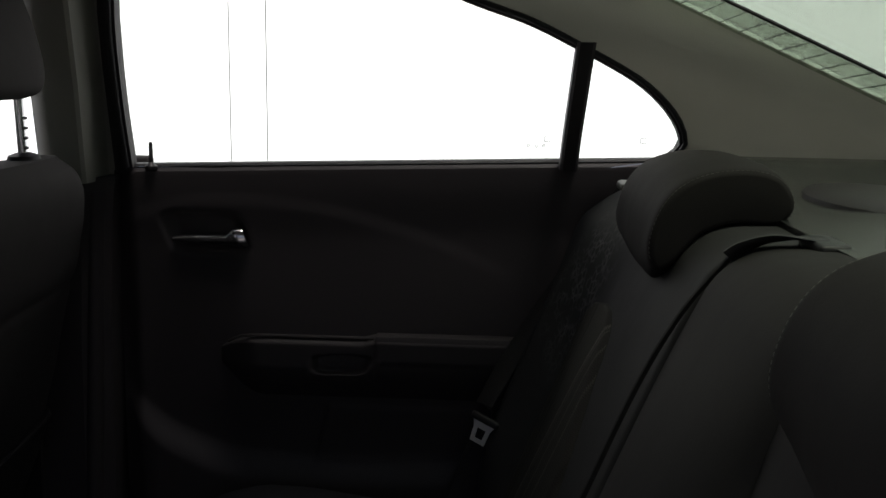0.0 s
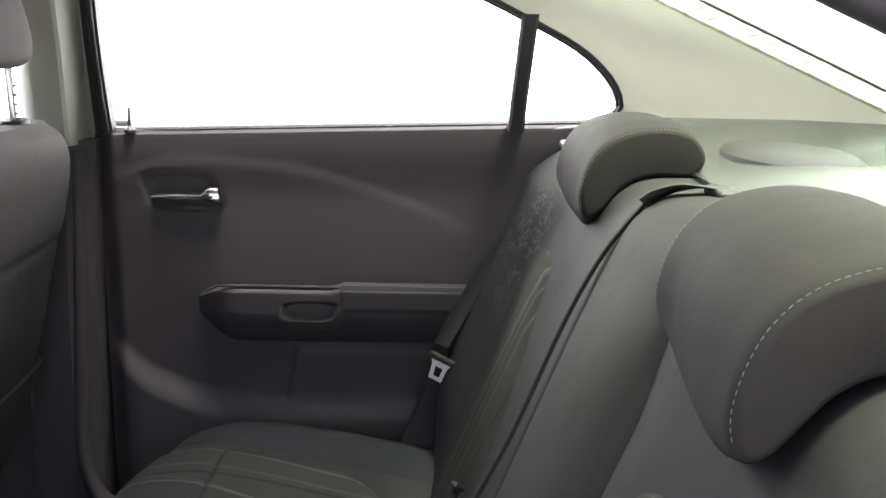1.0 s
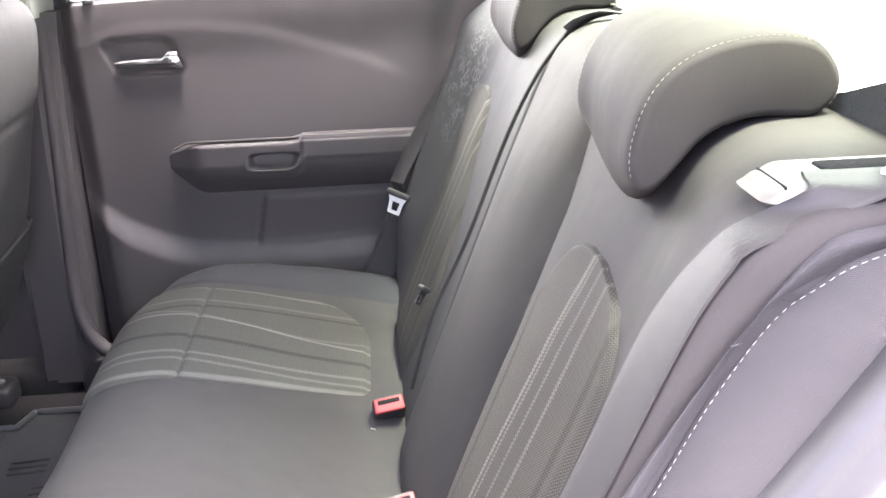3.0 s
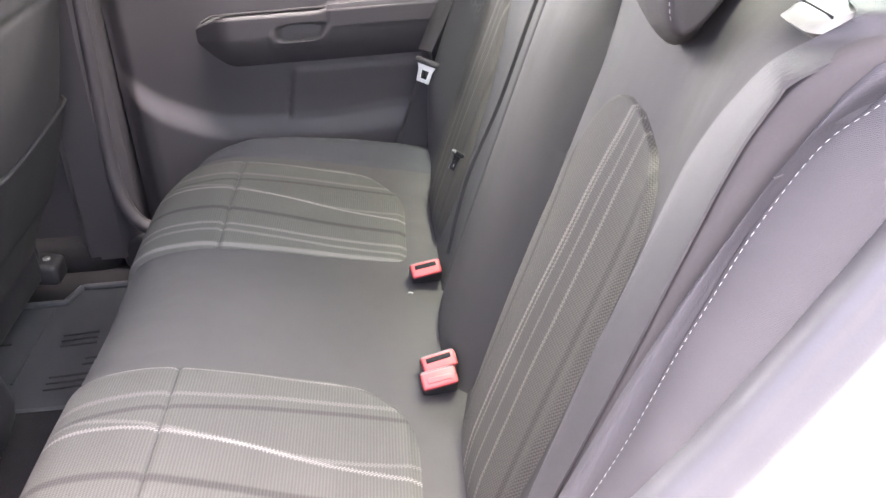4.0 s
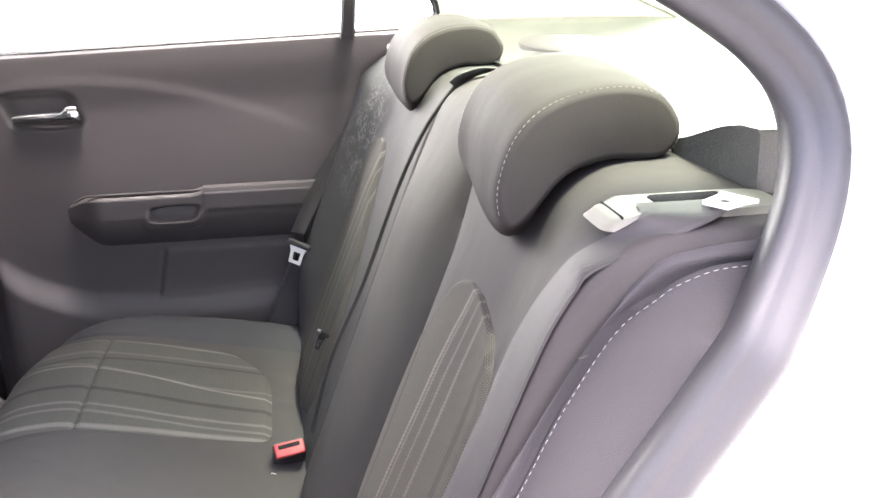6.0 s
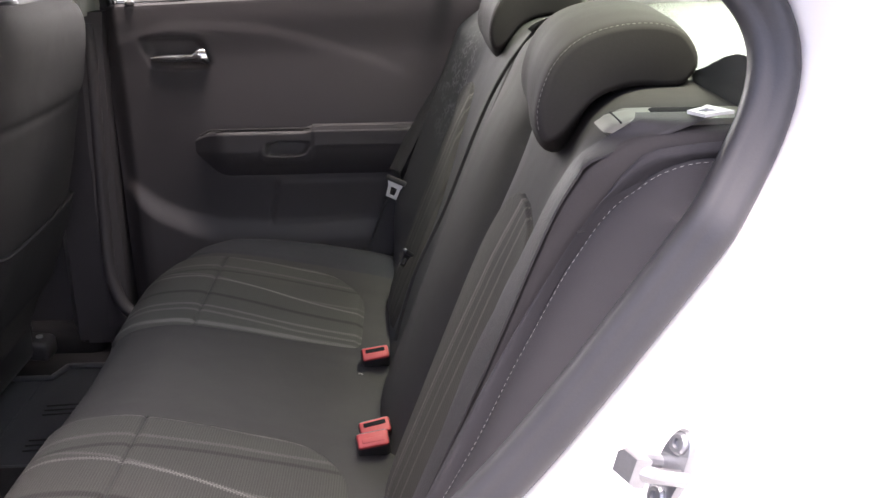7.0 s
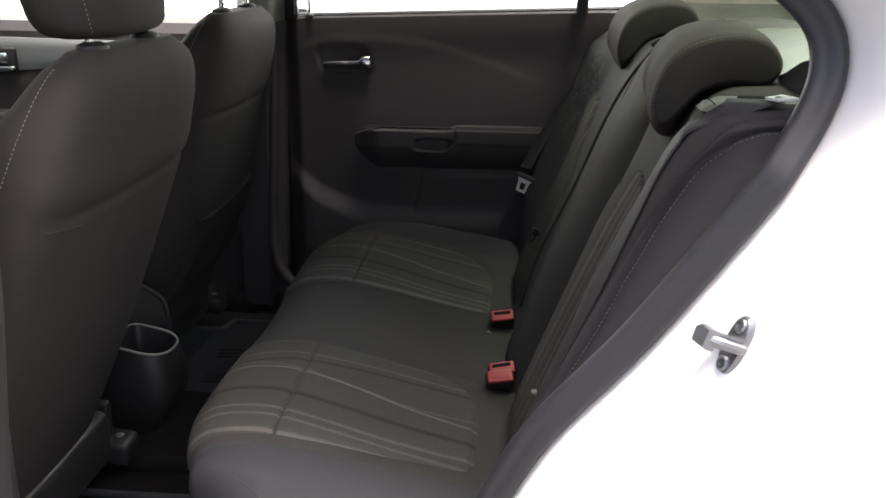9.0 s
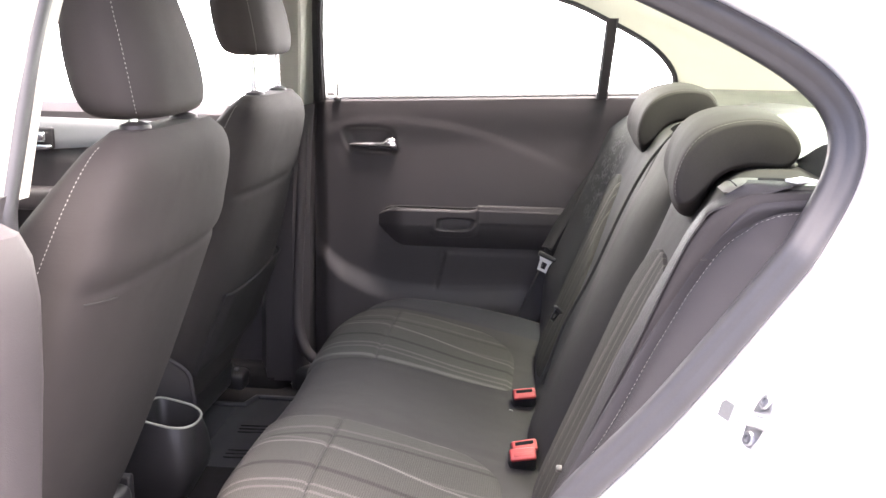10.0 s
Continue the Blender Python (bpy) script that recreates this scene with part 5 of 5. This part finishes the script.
for q in np.linspace(0, 2 * math.pi, 41)[:-1]:
    e = 0.85 if math.cos(q) > 0 else 0.35
    CR.append((0.052 * math.copysign(abs(math.cos(q)) ** e, math.cos(q)), 0.062 * math.copysign(abs(math.sin(q)) ** e, math.sin(q))))


def cup_ring(k, z, dx=0.0):
    return [Vector((-0.732 + dx + a * k, 0.90 * b * k, z - 0.22 * a)) for a, b in CR]


def foot_ring(k, z, rear, half, w):
    """Section of the console's tail: the mouth's outline (w = 0) passing into a squared block (w = 1)."""
    out = []
    for (a, b), q in zip(CR, np.linspace(0, 2 * math.pi, 41)[:-1]):
        c, n = math.cos(q), math.sin(q)
        x = -0.755 + (rear + 0.755) * math.copysign(abs(c) ** 0.42, c) if c > 0 else -0.755 + 0.09 * math.copysign(abs(c) ** 0.3, c)
        block = Vector((x, half * math.copysign(abs(n) ** 0.42, n), z))
        out.append(Vector((-0.732 + a * k, 0.90 * b * k, z - 0.22 * a)).lerp(block, w))
    return out


cup = part("cup_holder", loft([foot_ring(1, 0.212, -0.722, 0.046, 1), foot_ring(1, 0.250, -0.705, 0.056, 1), foot_ring(1, 0.300, -0.676, 0.070, 1), foot_ring(1.1, 0.330, -0.668, 0.073, 0.9), foot_ring(1.08, 0.375, -0.670, 0.070, 0.6), cup_ring(1.06, 0.41), cup_ring(1.0, 0.418), cup_ring(0.94, 0.412), cup_ring(0.84, 0.335)]), BLACK, console, "charcoal tail of the console with a cup holder", sharp=60)
part("rim", tube(cup_ring(1.03, 0.4185), 0.0026, 8, (0, 0, 1), True), PILLAR, cup, "pale cup holder rim")

def hollow(y, z):
    return Vector((-0.802 - 0.02 * (z - 0.40) / 0.15 + (0.085 if y > 0 else 0.020) * (max(0.0, abs(y) - 0.04) / 0.045) ** 1.6, y, z))


def arch(y):
    return 0.455 + 0.090 * math.sqrt(max(0.0, 1 - (y / 0.0852) ** 2))


panel = part("rear_panel", loft([[hollow(y, 0.38), hollow(y, 0.43), hollow(y, arch(y)), Vector((-0.84, y, arch(y))), Vector((-0.84, y, 0.38))] for y in np.linspace(-0.085, 0.085, 33)]), BLACK, console, "dark hollow rear panel")
lip = [hollow(0.085 * math.cos(q), arch(0.085 * math.cos(q))) for q in np.linspace(0, math.pi, 41)]
part("lip", tube([hollow(0.085, 0.39)] + lip + [hollow(-0.085, 0.39)], 0.0045, 8, (1, 0, 0)), TRIM, panel, "charcoal arched lip")

# ---- floor mats ----
def floor_mat(y0, y1, marks, label, mat):
    ob = thing("floor_mat", (-0.72, (y0 + y1) / 2, 0.216), label, "floor mat", "rubber floor mats")
    step = 0.055 if y0 > 0 else 0.0

    def edge_y(x):
        return y1 - step * smooth(-0.735, -0.755, x)

    part("tray", slab(40, 30, lambda u, v: (-0.97 + 0.50 * u, y0 + (edge_y(-0.97 + 0.50 * u) - y0) * v, 0.225 + 0.0012 * math.sin(40 * u) * math.sin(9 * v)),
                      lambda u, v: (-0.97 + 0.50 * u, y0 + (edge_y(-0.97 + 0.50 * u) - y0) * v, 0.214)), mat, ob)
    pts = [Vector((-0.97, y0 + (y1 - step - y0) * k / 12, 0.230)) for k in range(12)]
    pts += [Vector((-0.97 + 0.50 * k / 60, edge_y(-0.97 + 0.50 * k / 60), 0.230)) for k in range(60)]
    pts += [Vector((-0.47, y1 + (y0 - y1) * k / 12, 0.230)) for k in range(12)]
    pts += [Vector((-0.47 - 0.50 * k / 20, y0, 0.230)) for k in range(20)]
    # lighter mat tone on both rims; on the near mat it paints the highlight
    part("rim", tube(pts, 0.0065, 8, (0, 0, 1), True), MAT, ob, "raised rubber rim")
    for x, y, long in marks:
        part("groove", rbox((x, y, 0.2268), (long, 0.0055, 0.003), 0.001, 1, 1, lambda p: (p[0], p[1] + 0.06 * p[0], p[2])), BLACK, ob)
    ridge = [Vector((-0.772, y0 + 0.09 + (y1 - y0 - 0.16) * k / 8, 0.2262)) for k in range(9)]
    part("ridge", tube(ridge, 0.003, 6), mat, ob)
    return ob


GROOVES = [(-0.675, 0.217, 0.070), (-0.676, 0.235, 0.070), (-0.678, 0.253, 0.066), (-0.688, 0.350, 0.066), (-0.690, 0.368, 0.066), (-0.692, 0.386, 0.066), (-0.648, 0.285, 0.03), (-0.648, 0.303, 0.03), (-0.85, 0.235, 0.07), (-0.85, 0.253, 0.07), (-0.85, 0.368, 0.07)]
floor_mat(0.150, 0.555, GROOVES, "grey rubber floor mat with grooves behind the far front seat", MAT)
floor_mat(-0.600, -0.238, [(x, y - 0.76, g) for x, y, g in GROOVES], "darker rubber floor mat with grooves behind the near front seat", MAT_DARKER)
# loose thread end on the cushion by the buckle
part("thread_end", tube([cushion(run_of_x(-0.079), 0.085, 0.001), cushion(run_of_x(-0.076), 0.086, 0.002), cushion(run_of_x(-0.073), 0.086, 0.001)], 0.0009, 6), THREAD, cush)
# stitched seam that curves round the cushion's near corner
for w in (-1, 1):
    seam = [cushion(S_F - 0.03 + 0.42 * k / 60, w * (0.49 + 0.143 * smooth(-0.02, 0.24, 0.42 * k / 60)), 0.0012) for k in range(61)]
    part("corner_seam", tube(seam, 0.0010, 6), DARK_THREAD, cush)
    part("corner_stitching", stitches([p + Vector((0, -w * 0.004, 0.0012)) for p in seam[20:]], (-0.3, w, 0.5), 0.004, 0.003, 0.0005), SOFT_THREAD, cush)
